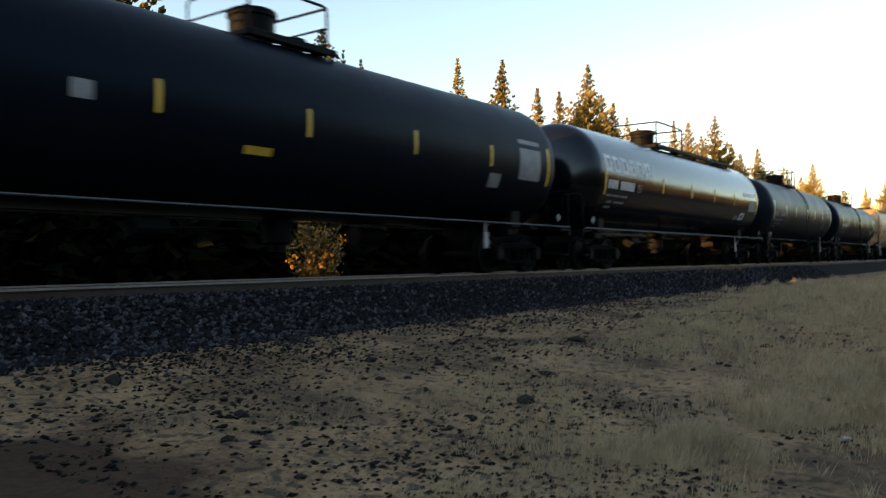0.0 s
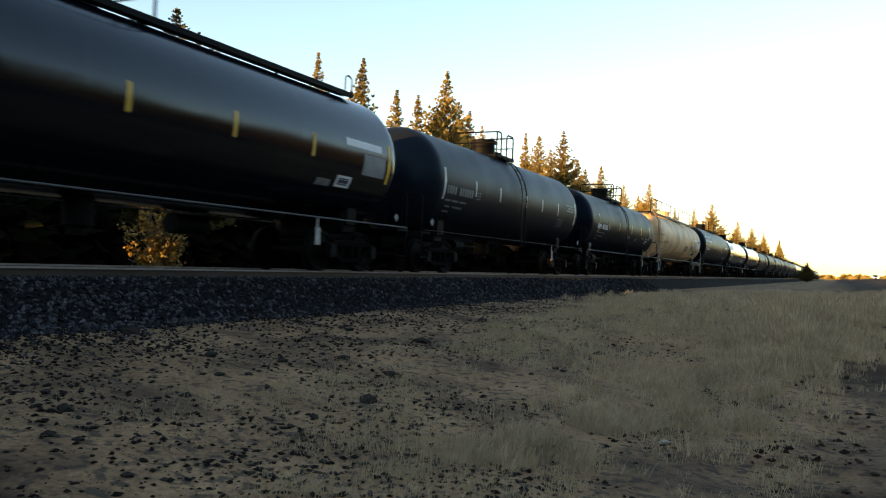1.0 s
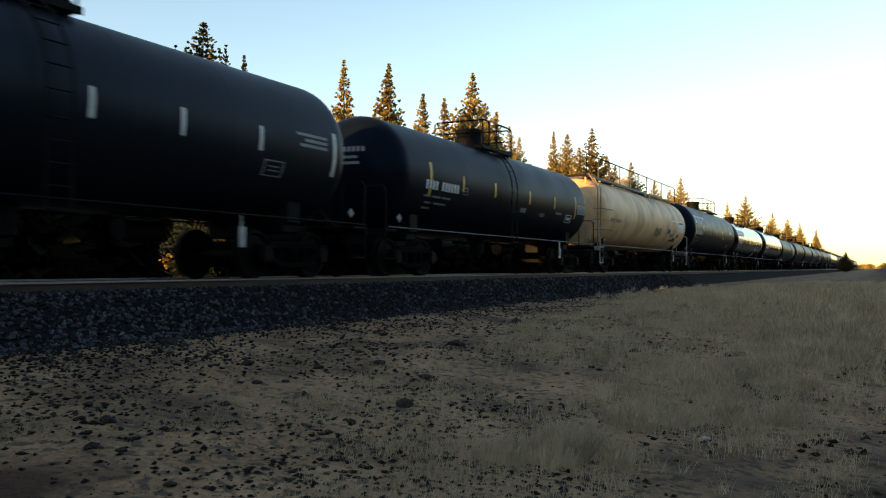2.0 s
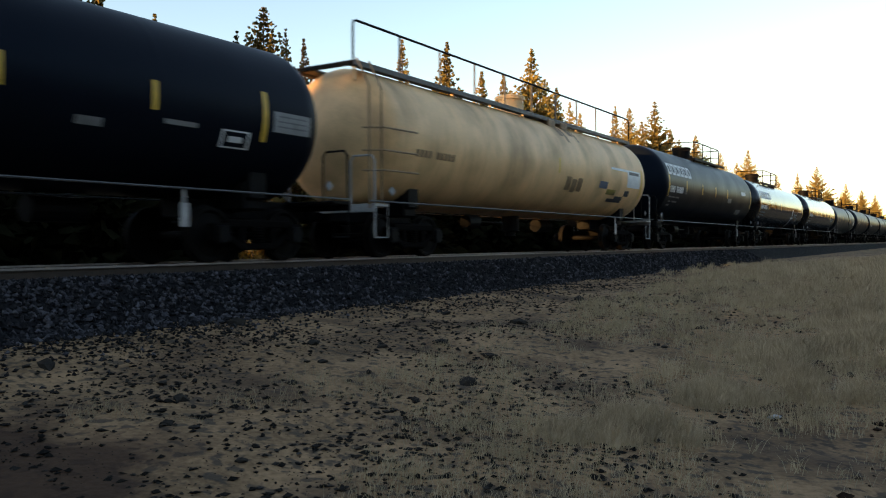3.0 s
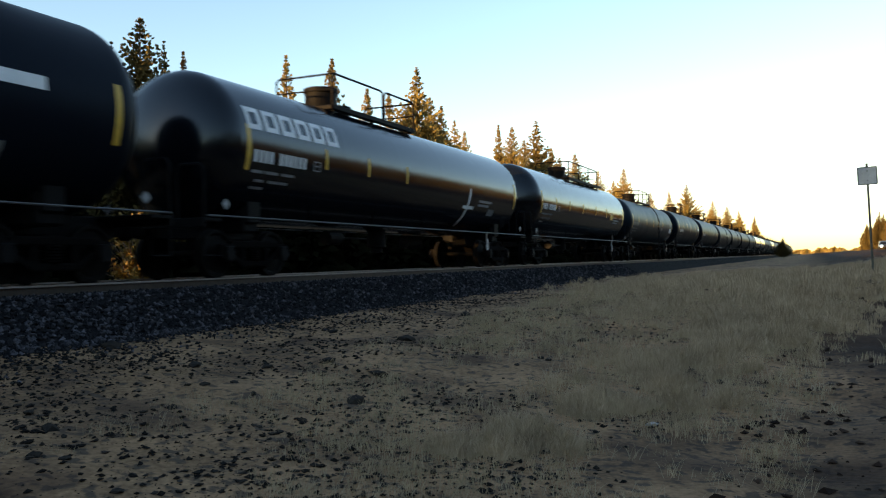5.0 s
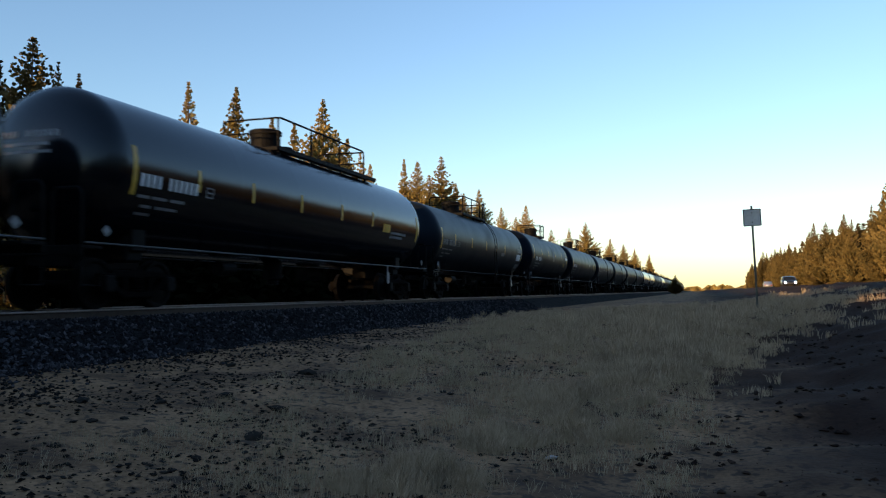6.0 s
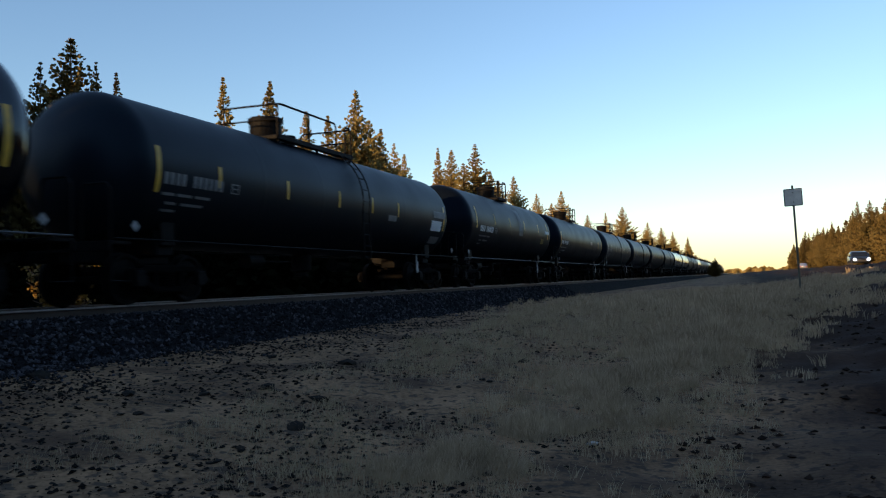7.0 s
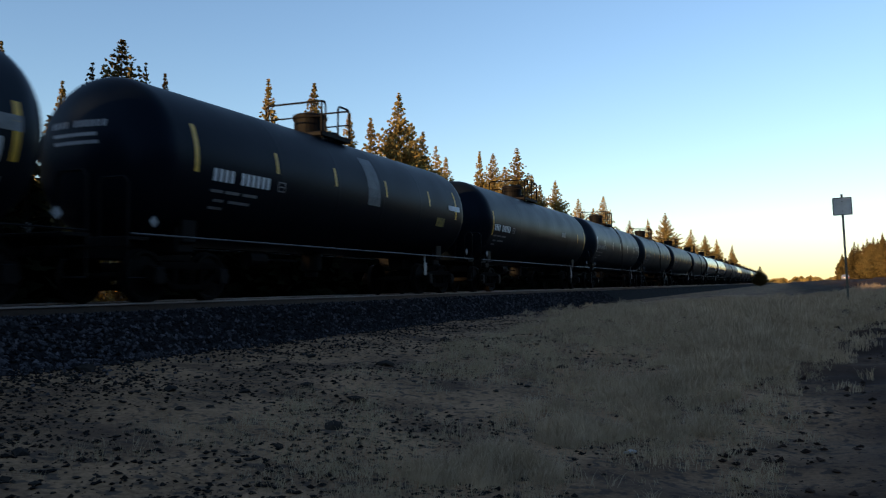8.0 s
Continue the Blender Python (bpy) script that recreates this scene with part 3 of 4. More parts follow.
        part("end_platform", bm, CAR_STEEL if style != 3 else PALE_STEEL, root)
        piece("coupler", SHARED["coupler"], root, flip @ Matrix.Translation((0, L2 - 0.14, 0)))
        pale = style == 3
        key = "grab_pale" if pale else "grab"
        if key not in SHARED:
            bm = bmesh.new()
            pipe(bm, [(0, 0, 0.42), (0, 0, 1.95), (-0.08, 0, 2.05), (-0.52, 0, 2.05), (-0.6, 0, 1.95), (-0.6, 0, 1.06)], 0.022)
            SHARED[key] = mesh_of("end_grab_rail", bm, PALE_STEEL if pale else CAR_STEEL)
            bm = bmesh.new()
            pipe(bm, [(0, 0, 0.42), (0, -0.43, 0.42), (0, -0.43, 1.13)], 0.02)
            SHARED[key + "step"] = mesh_of("sill_step", bm, PALE_STEEL if pale else CAR_STEEL)
            bm = bmesh.new()
            box(bm, (0, 0, 0), (0.02, 0.14, 0.14), 0.0, Matrix.Rotation(radians(45), 4, "X"))
            SHARED[key + "placard"] = mesh_of("placard", bm, FADED)
        for s in (1, -1):
            mirror = flip @ Matrix.Translation((s * 1.42, L2 - 0.42, 0)) @ Matrix.Diagonal((s, 1, 1, 1))
            piece("end_grab_rail", SHARED[key], root, mirror)
            piece("sill_step", SHARED[key + "step"], root, mirror)
            piece("placard", SHARED[key + "placard"], root, flip @ Matrix.Translation((s * 1.44, L2 - 0.98, 1.35)), "pale diamond placard")
        # truck
        truck = tagged(new("truck"))
        truck.parent = root
        truck.matrix_basis = Matrix.Translation((0, e * (L2 - 2.35), 0))
        piece("bolster", SHARED["bolster"], truck)
        for s in (1, -1):
            piece("side_frame", SHARED["side"], truck, Matrix.Translation((s * 0.99, 0, 0)))
            piece("spring_nest", SHARED["spring"], truck, Matrix.Translation((s * 0.99, 0, 0)))
            for a in (-0.86, 0.86):
                piece("axle_box", SHARED["bearing"], truck, Matrix.Translation((s * 1.06, a, 0.46)))
        for a in (-0.86, 0.86):
            piece("wheelset", SHARED["wheelset"], truck, Matrix.Translation((0, a, 0.46)))
    # brake cylinder and bottom outlet under the belly
    bm = bmesh.new()
    rod(bm, (0.35, -3.2, 0.86), (0.35, -2.6, 0.86), 0.17, 14)
    rod(bm, (0.35, -2.6, 0.86), (0.35, -1.2, 0.86), 0.025, 8)
    part("brake_cylinder", bm, CAR_STEEL, root)
    part("air_reservoir", rod(bmesh.new(), (-0.35, 2.4, 0.84), (-0.35, 3.3, 0.84), 0.2, 14), CAR_STEEL, root)
    bm = bmesh.new()
    lathe(bm, [(0, 0.5), (0.16, 0.5), (0.16, 0.62), (0.26, 0.66), (0.26, 1.12), (0, 1.12)], 16, Matrix.Identity(4))
    part("bottom_outlet", bm, CAR_STEEL, root)
    bm = bmesh.new()
    box(bm, (1.42, h - 3.6, 0.74), (0.03, 0.16, 0.36), 0.01)
    box(bm, (1.40, h - 3.6, 1.0), (0.03, 0.04, 0.3))
    part("brake_tag", bm, PALE_STEEL, root, "pale hanging tag plate")
    root["start"] = y0
    return root


GAPS = [-33.75, -16.25, 1.15, 19.1, 37.1, 52.6, 68.7, 86.5, 104.65, 123.05, 141.5, 159.6, 175.9, 193.3, 210.0, 227.0, 244.7]
W = WHITE
BEIGE_DARK = material("stained_cream", (0.36, 0.22, 0.11), (0.15, 0.09, 0.05), 0.6, 0, 5, 40)
DARK_PATCH = material("dark_patch", (0.03, 0.035, 0.05), (0.06, 0.06, 0.07))
BLUE_PATCH = material("blue_patch", (0.05, 0.08, 0.16), (0.12, 0.14, 0.18))
YELLOW_PATCH = material("yellow_patch", (0.45, 0.33, 0.05), (0.1, 0.08, 0.03), 0.6, 0, 3, 9)
RUST_PRINT = material("brown_print", (0.20, 0.12, 0.06), (0.34, 0.21, 0.11), 0.6, 0, 6, 40)
PALE_GREY = material("pale_grey", (0.17, 0.175, 0.18), (0.07, 0.074, 0.08), 0.6, 0, 3, 30, 0.05)
CARS = [
    # paint, label, keywords
    (DULL_BLACK, "dull black steel tank car with yellow strips", dict(style=1)),
    (DULL_BLACK, "dull black steel tank car with yellow strips", dict(style=2)),
    (DULL_BLACK, "black tank car with yellow strips and faded stencils", dict(style=1, code=0, stout=0.06, data=False, strips=(-3.5, -0.68, 2.14, 4.8), deck=(-1.3, 0.5, 0.75, None), extras=(
        ("data_panel", FADED, 6.0, 6.95, -17, 10, "faded stencilled panel"), ("white_line", FADED, 6.0, 6.95, 14, 18, "white painted line"),
        ("data_panel", FADED, 4.8, 5.25, -27, -15, "stencilled data panel"), ("yellow_panel", YELLOW, -1.95, -1.4, -25, -20, "small yellow painted panel"),
        ("white_panel", FADED, -4.75, -4.45, -9, 0, "faded white panel")))),
    (GLOSS_BLACK, "glossy black tank car with white painted lettering blocks", dict(style=1, logo=4, code=2, stout=0.07, data=False, strips=(-3.15, -0.5, 1.9, 4.3), deck=(-1.8, 0.65, 6.85, None), extras=(
        ("white_panel", LETTER, 5.5, 7.0, 5, 11, "white painted line"), ("data_panel", FADED, 6.25, 7.2, -16, 1, "faded stencilled panel"),
        ("data_panel", LETTER, 5.35, 5.9, -30, -20, "white data box"), ("panel_print", DARK_PATCH, 5.42, 5.83, -28, -22, "dark print"), ("data_panel", FADED, 4.65, 5.15, -31, -25, "faded stencil")))),
    (DULL_GREY, "dusty black tank car with white strips", dict(style=2, tape=W, code=1, strips=(-4.0, -2.06, 0.35, 2.05, 3.9), deck=(-0.9, 0.6, 0.7, (-0.5, 0.0)))),
    (DULL_BLACK, "black tank car with bold white stencils", dict(style=0, code=2, stout=-0.07, data=False, strips=(-3.7, -1.63, 1.04, 3.3), marks=1.68, ends=1.9, deck=(-1.27, 0.9, 0.95, (-0.79, -0.24)), extras=(
        ("white_panel", FADED, 5.7, 6.6, -12, 2, "grey stencilled panel"), ("panel_print", PALE_GREY, 5.8, 6.5, -1.5, -0.5, "line of print"), ("panel_print", PALE_GREY, 5.8, 6.5, -5, -4, "line of print"), ("panel_print", PALE_GREY, 5.8, 6.5, -8.5, -7.5, "line of print"),
        ("data_panel", LETTER, 4.6, 5.2, -16, -15, "white outlined data box"), ("data_panel", LETTER, 4.6, 5.2, -27, -26, "white outlined data box"), ("data_panel", LETTER, 4.6, 4.65, -26, -16, "white outlined data box"), ("data_panel", LETTER, 5.15, 5.2, -26, -16, "white outlined data box"), ("data_panel", LETTER, 4.75, 5.05, -23, -19, "white data mark"),
        ("stencil_line", FADED, 3.5, 4.1, -17, -14, "line of small stencilling"), ("stencil_line", FADED, 0.4, 0.85, -22, -16, "faded stencil"), ("stencil_line", FADED, 2.1, 2.5, -24, -19, "faded stencil")))),
    (BEIGE, "long cream tank car with rust stains and full-length walkway", dict(style=3, code=0, bare=0.8, strips=(0.25,), data=False, extras=tuple(
        ("stencil_block", RUST_PRINT, -7.05 + 0.16 * k, -6.94 + 0.16 * k, -16, -10, "faded brown stencilled mark") for k in range(10) if k != 4) + (
        ("white_panel", LETTER, 5.95, 7.25, -14, 9, "white painted panel with grey print"), ("panel_print", RAIL_GREY, 6.1, 7.1, 3, 7, "grey printed block"), ("spill_stain", RUST_PRINT, 0.95, 1.25, 38, 58, "brown spill stain"), ("spill_stain", BEIGE_DARK, 1.3, 1.45, 30, 58, "brown spill stain"), ("spill_stain", RUST_PRINT, 1.75, 2.1, 42, 58, "brown spill stain"), ("spill_stain", BEIGE_DARK, 2.2, 2.3, 34, 58, "brown spill stain"),
        ("white_line", LETTER, 4.4, 5.95, 6, 9, "white painted line"), ("yellow_patch", YELLOW_PATCH, 4.2, 5.0, -27, -20, "yellow and black printed patch"),
        ("dark_patch", DARK_PATCH, 4.5, 5.1, -37, -32, "dark painted patch"), ("dark_patch", DARK_PATCH, 5.1, 5.85, -37, -28, "dark painted patch"),
        ("dark_patch", DARK_PATCH, 5.85, 6.3, -27, -19, "dark painted patch"), ("blue_patch", BLUE_PATCH, 3.45, 4.15, -20, -11, "dark blue painted patch"),
        ("print_block", RUST_PRINT, 0.85, 1.2, -28, -12, "faded printed block"), ("print_block", RUST_PRINT, 1.28, 1.62, -30, -14, "faded printed block"), ("print_block", RUST_PRINT, 1.7, 2.05, -28, -12, "faded printed block"),
        ("end_strip", YELLOW, 7.36, 7.48, -28, 12, "broad yellow end strip")))),
    (DULL_BLACK, "black tank car with white painted lettering blocks", dict(style=1, logo=12, code=2, stout=0.09, data=False, strips=(-5.0, -2.5, -0.17, 2.1), deck=(-1.06, 3.55, 4.6, None), extras=(
        ("white_panel", LETTER, 5.15, 6.15, 2, 9, "white painted line"), ("data_panel", FADED, 2.3, 3.0, -16, -8, "faded stencilled panel"), ("data_panel", FADED, 4.6, 5.6, -36, -26, "faded stencilled panel")))),
    (GLOSS_BLACK, "glossy black tank car with a painted white cross", dict(style=1, logo=11, code=2, data=False, strips=(-4.86, -2.97, -0.94), deck=(-3.5, 0.85, 0.9, (-1.0, -0.9)), extras=(
        ("cross_bar", LETTER, 3.4, 3.52, -55, -3, "white painted cross"), ("cross_bar", LETTER, 3.1, 3.95, -28, -24, "white painted cross"),
        ("data_panel", FADED, 4.25, 5.4, -18, -15, "faded stencil"), ("data_panel", FADED, 4.25, 5.2, -23, -20, "faded stencil"), ("data_panel", FADED, 5.3, 5.8, -34, -25, "faded stencil")))),
    (GLOSS_BLACK, "glossy black tank car with a yellow painted panel", dict(style=1, code=2, stout=0.02, data=False, strips=(-5.63, -3.54, -1.2, 1.24, 3.5), deck=(-1.18, 4.4, 5.4, None), extras=(
        ("yellow_panel", YELLOW, 4.4, 5.0, -14, -4, "yellow painted panel"), ("data_panel", FADED, 5.1, 6.5, -15, -12, "faded stencil"), ("data_panel", FADED, 5.1, 6.2, -20, -17, "faded stencil")))),
    (DULL_GREY, "dusty black tank car with yellow strips and white placard", dict(style=2, code=1, stout=-0.06, data=False, strips=(-5.6, -3.0, -0.45, 1.56, 3.4), deck=(-2.4, 1.5, 1.6, (0.6, 1.15)), extras=(
        ("white_panel", LETTER, 6.25, 7.2, -21, -7, "white painted panel"), ("white_panel", FADED, 6.4, 7.5, -3, 6, "faded panel"),
        ("data_panel", FADED, 6.5, 7.3, -40, -29, "stencilled data panel"), ("pale_patch", FADED, 2.7, 3.3, -16, -9, "faded patch")))),
    (DULL_BLACK, "black tank car with white stencils and a pale band", dict(style=1, code=2, data=False, strips=(-3.65, -1.28, 1.32, 4.1), marks=1.83, ends=1.35, lift=11, deck=(-0.82, 0.53, 0.6, (-0.64, -0.04)), extras=(
        ("worn_band", PALE_GREY, 0.3, 0.95, -10, 40, "pale curved patch"), ("white_panel", LETTER, 5.55, 6.45, 1, 7, "white painted panel"), ("yellow_panel", YELLOW_PATCH, 4.7, 5.3, -20, -10, "dull yellow panel")))),
    (DULL_BLACK, "dull black tank car with faded stencils", dict(style=1, code=2, data=False, strips=(5.6,), extras=(("white_panel", FADED, 2.5, 3.2, -4, 4, "faded white panel"),))),
    (DULL_GREY, "dusty black tank car with white strips", dict(style=0, tape=W)),
    (DULL_GREY, "dusty black tank car with faded stencils", dict(style=2)),
    (DULL_BLACK, "dull black tank car with faded stencils", dict(style=1)),
]
train = []
for (paint, label, kw), g0, g1 in zip(CARS, GAPS, GAPS[1:]):
    car = tank_car(g1 - g0, paint, label, (g0 + g1) / 2, **kw)
    train.append((car, (g0 + g1) / 2))
y = GAPS[-1]
for k in range(22):
    src = train[(13, 14, 15, 9)[(k * 7) % 4]][0] if k not in (1, 2) else train[9][0]
    span = max(o.matrix_basis.translation.y for o in src.children if o.name.startswith("truck")) * 2 + 4.7
    train.append((copy_thing(src, Matrix.Identity(4)), y + span / 2))
    y += span


# ---------------- trees ----------------
def conifer_meshes(seed, height, width, whorls, sparse=0.0):
    """Trunk and crown of a mountain pine; the crown is many drooping sprays of needles."""
    rnd = random.Random(seed)
    bm = bmesh.new()
    prev = None
    n = 8
    bend = [rnd.uniform(-0.12, 0.12) for _ in range(2)]
    lean = lambda f: (bend[0] * math.sin(f * 3), bend[1] * math.sin(f * 2.3))
    for k in range(9):
        f = k / 8
        r = 0.014 * height * (1 - f) + 0.012
        cx, cy = lean(f)
        ring = [bm.verts.new((cx + r * math.cos(2 * math.pi * i / n), cy + r * math.sin(2 * math.pi * i / n), f * height * 0.985)) for i in range(n)]
        if prev:
            for i in range(n):
                bm.faces.new((prev[i], prev[(i + 1) % n], ring[(i + 1) % n], ring[i]))
        prev = ring
    trunk = mesh_of("trunk", bm, BARK, True)
    verts, faces = [], []

    def spray(p, d, size):
        """Five narrow blades fanned about d."""
        d = d.normalized()
        side = d.cross(Vector((0, 0, 1)))
        side = side.normalized() if side.length > 0.01 else Vector((1, 0, 0))
        upv = side.cross(d)
        for j in range(5):
            a, b = rnd.uniform(-0.9, 0.9), rnd.uniform(-0.5, 0.8)
            t = (d + side * a + upv * b).normalized() * size * rnd.uniform(0.6, 1.15)
            o = t.cross(Vector((rnd.uniform(-1, 1), rnd.uniform(-1, 1), rnd.uniform(-1, 1)))).normalized() * size * 0.30
            i = len(verts)
            verts.extend([p - o * 0.5, p + t * 0.55 - o, p + t, p + t * 0.55 + o])
            faces.append((i, i + 1, i + 2, i + 3))

    for w in range(whorls):
        f = 0.10 + 0.9 * (w + rnd.random() * 0.6) / whorls
        z = f * height
        prof = min(1.0, 1.55 * (1 - f) ** 1.12) * min(1, f * 4.5) + 0.012
        cx, cy = lean(f)
        for b in range(rnd.randint(5, 8)):
            if rnd.random() < sparse:
                continue
            a = rnd.uniform(0, 2 * math.pi)
            ln = width * prof * rnd.uniform(0.5, 1.15)
            rise = 0.5 * f - 0.12 + rnd.uniform(-0.15, 0.15)
            d = Vector((math.cos(a), math.sin(a), rise))
            m = max(2, int(ln / 0.19))
            for k in range(m):
                g = (k + 0.7) / m
                p = Vector((cx, cy, z)) + d * ln * g + Vector((0, 0, 0.28 * ln * g * g))
                spray(p, d + Vector((rnd.uniform(-0.5, 0.5), rnd.uniform(-0.5, 0.5), rnd.uniform(0.1, 0.9) + 0.5 * g)), 0.10 + 0.48 * (1 - f) ** 0.75)
    for k in range(6):
        spray(Vector((*lean(1), height * (0.93 + 0.011 * k))), Vector((rnd.uniform(-0.15, 0.15), rnd.uniform(-0.15, 0.15), 1.3)), 0.13)
    me = bpy.data.meshes.new("crown")
    me.from_pydata([tuple(v) for v in verts], [], faces)
    me.materials.append(NEEDLES)
    return trunk, me


KINDS = [conifer_meshes(1, 14, 2.2, 74), conifer_meshes(2, 14, 3.3, 74), conifer_meshes(3, 14, 2.9, 62, 0.12),
         conifer_meshes(4, 14, 3.7, 70), conifer_meshes(5, 14, 1.8, 72, 0.1), conifer_meshes(6, 14, 3.3, 52, 0.25)]
TREE_LABEL = ["slender pine with short drooping branches", "full pine with a pointed crown", "open-crowned pine with gaps between branches",
              "broad dense pine tree", "thin spire-shaped young pine", "ragged pine with sparse branches"]
# the same crowns in the darkened needle colour, for pines in shade
SHADED_KINDS = []
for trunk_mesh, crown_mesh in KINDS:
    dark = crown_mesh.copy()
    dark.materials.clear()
    dark.materials.append(SHADED_NEEDLES)
    SHADED_KINDS.append((trunk_mesh, dark))


def tree(kind, x, y, height, wide=1.0, turn=0.0, group="pines along the railway", kinds=KINDS):
    root = tagged(new("pine_tree"), TREE_LABEL[kind], "tree", group)
    s = height / 14
    root.matrix_basis = Matrix.Translation((x, y, float(ground_z(x, y)) - 0.1)) @ Matrix.Rotation(turn, 4, "Z") @ Matrix.Diagonal((s * wide, s * wide, s, 1))
    piece("trunk", kinds[kind][0], root)
    piece("crown", kinds[kind][1], root)
    return root


def at_bearing(az, el, x):
    """Foot and height of a tree on the line x whose tip shows at that bearing and elevation."""
    y = x / math.tan(radians(az))
    d = math.hypot(x, y)
    return x, y, EYE + d * math.tan(radians(el)) - float(ground_z(x, y)) + 0.1


SEEN = [  # kind, bearing of the track's direction, elevation of the tip, line, width
    (4, -35.0, 14.05, -32, 1.0), (0, -31.75, 13.9, -32, 1.1), (4, -29.35, 11.9, -33, 1.2), (4, -27.9, 11.6, -33, 1.2), (1, -26.0, 13.3, -32, 0.95),
    (0, -24.2, 10.7, -32, 1.1), (2, -23.3, 9.7, -33, 1.0),
    (4, -20.2, 9.3, -32, 0.8), (1, -19.3, 9.1, -33, 0.9), (2, -17.6, 9.5, -32, 1.0), (1, -16.6, 7.6, -34, 0.9), (1, -14.9, 7.15, -32, 0.9),
    (3, -13.4, 5.9, -33, 0.8), (1, -11.7, 6.0, -31, 0.9), (3, -9.9, 4.3, -32, 0.8), (2, -8.7, 4.4, -32, 0.8), (3, -7.6, 4.75, -32, 0.9),
    (1, -5.9, 3.6, -31, 0.9), (3, -5.0, 3.2, -32, 0.9), (1, -4.3, 2.9, -31, 0.8), (0, -3.3, 2.5, -31, 1.0),
    (3, -44.6, 15.9, -21, 1.15), (5, -46.2, 14.3, -22, 0.8), (5, -43.0, 14.6, -22, 0.6), (4, -41.8, 14.0, -23, 0.8), (4, -48.0, 13.0, -30, 1.0),
    (3, -25.1, 11.3, -33, 0.9), (1, -22.6, 8.9, -33, 0.9), (3, -18.4, 8.2, -33, 0.9), (3, -16.0, 6.9, -33, 0.9), (3, -12.4, 5.2, -33, 0.9),
    (5, -58.5, 23.0, -25, 1.2), (4, -51.5, 15, -30, 1.0),
]
for i, (kind, az, el, x, wide) in enumerate(SEEN):
    tx, ty, th = at_bearing(az, el, x)
    # the near pines get the darkened needles, as they stand unlit
    tree(kind, tx, ty, th, wide * (1.25 if az > -21 else 1.08), i * 1.3, kinds=SHADED_KINDS if x > -26 else KINDS)
rnd = random.Random(11)
for k in range(40):     # pines among and behind the tall ones, low over the cars
    yy = 24 + 470 * (k / 40) ** 1.4 + rnd.uniform(-4, 4)
    xx = -36 - rnd.random() * 6
    d = math.hypot(xx, yy)
    hh = min(11.0, EYE + d * math.tan(radians(8.3)) * min(1, 25 / abs(xx))) * rnd.uniform(0.75, 1.0)
    tree(rnd.choice((1, 2, 3, 3)), xx, yy, max(5, hh), rnd.uniform(0.9, 1.1), rnd.uniform(0, 6))
for k in range(60):     # the wood's edge across the road
    yy = 60 + 440 * (k / 60) ** 1.5
    xx = 25 + rnd.random() * 5
    # shade on this wood's edge comes from the darkened needle colour
    tree(rnd.choice((1, 3, 1, 2, 3)), xx, yy + rnd.uniform(-2, 2), rnd.uniform(9.5, 14) + (5.5 if yy < 130 else 2.5), rnd.uniform(0.8, 1.05), rnd.uniform(0, 6), "pines across the road", SHADED_KINDS)


def wood(name, label, places, seed, mat=NEEDLES, grain=1.0):
    """Far trees as one mass: cones of broad needle sprays, reaching the ground."""
    rs = np.random.RandomState(seed)
    vs, count = [], 0
    for x, y, h, w in places:
        n = 240
        f = rs.rand(n) ** 1.25
        a = rs.rand(n) * 2 * math.pi
        rad = w * (1 - f) * (0.35 + 0.65 * np.sqrt(rs.rand(n)))
        c = np.stack([x + rad * np.cos(a), y + rad * np.sin(a), float(ground_z(x, y)) + f * h], 1)
        d = np.stack([np.cos(a), np.sin(a), rs.rand(n) * 0.9 - 0.5], 1)
        d /= np.linalg.norm(d, axis=1)[:, None]
        size = grain * (0.55 + 0.75 * (1 - f))[:, None] * (0.7 + 0.6 * rs.rand(n, 1))
        o = np.cross(d, rs.rand(n, 3) - 0.5)
        o /= np.linalg.norm(o, axis=1)[:, None] + 1e-6
        vs.append(np.stack([c - d * size * 0.5, c + o * size * 0.36, c + d * size, c - o * size * 0.36], 1).reshape(-1, 3))
        count += n
    v = np.concatenate(vs)
    me = bpy.data.meshes.new(name)
    me.from_pydata(v.tolist(), [], np.arange(4 * count).reshape(-1, 4).tolist())
    me.materials.append(mat)
    return tagged(new(name, me), label, "forest", kind="stuff")


def lit_gap(x, y):
    """The clearing through which the low sun reaches the bush."""
    px, py = x + 16.4, y - 16.4
    return abs(px * SUN_FROM.y - py * SUN_FROM.x) < 1.0 and x < -16


rs = np.random.RandomState(5)
west = []
# rows run on out of view, tall enough to shade train and ground
for x in (-44, -48, -53, -58, -64, -72):
    for y in np.arange(-110, 480, 4.2):
        q = (x + rs.uniform(-2, 2), y + rs.uniform(-2, 2))
        if not lit_gap(*q):
            west.append((*q, rs.uniform(11.0, 13.5), rs.uniform(2.2, 3.2)))
for x in (-20, -25, -31, -38):     # unseen rows added behind the viewer's left to block the low sun
    for y in np.arange(-120, -22, 3.2):
        q = (x + rs.uniform(-2, 2), y + rs.uniform(-2, 2))
        if not lit_gap(*q):
            west.append((*q, rs.uniform(11.5, 14.5), rs.uniform(2.4, 3.4)))
wood("pine_wood", "dense shaded pine wood beyond the railway, with unseen rows that block the sun", west, 1)
east = []
for x in (29, 33, 38, 44):
    for y in np.arange(-160, 520, 4.4):
        # unseen below y = 50: 5 m added to darken the tanks' reflections
        east.append((x + rs.uniform(-2, 2), y + rs.uniform(-2, 2), rs.uniform(10, 14) + (5 if y < 50 else 0), rs.uniform(2.2, 3.2)))
wood("roadside_wood", "dense pine wood across the road, its unseen rows raised", east, 2, SHADED_NEEDLES)
# dense fill seen beneath the cars, coloured for shade
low = []
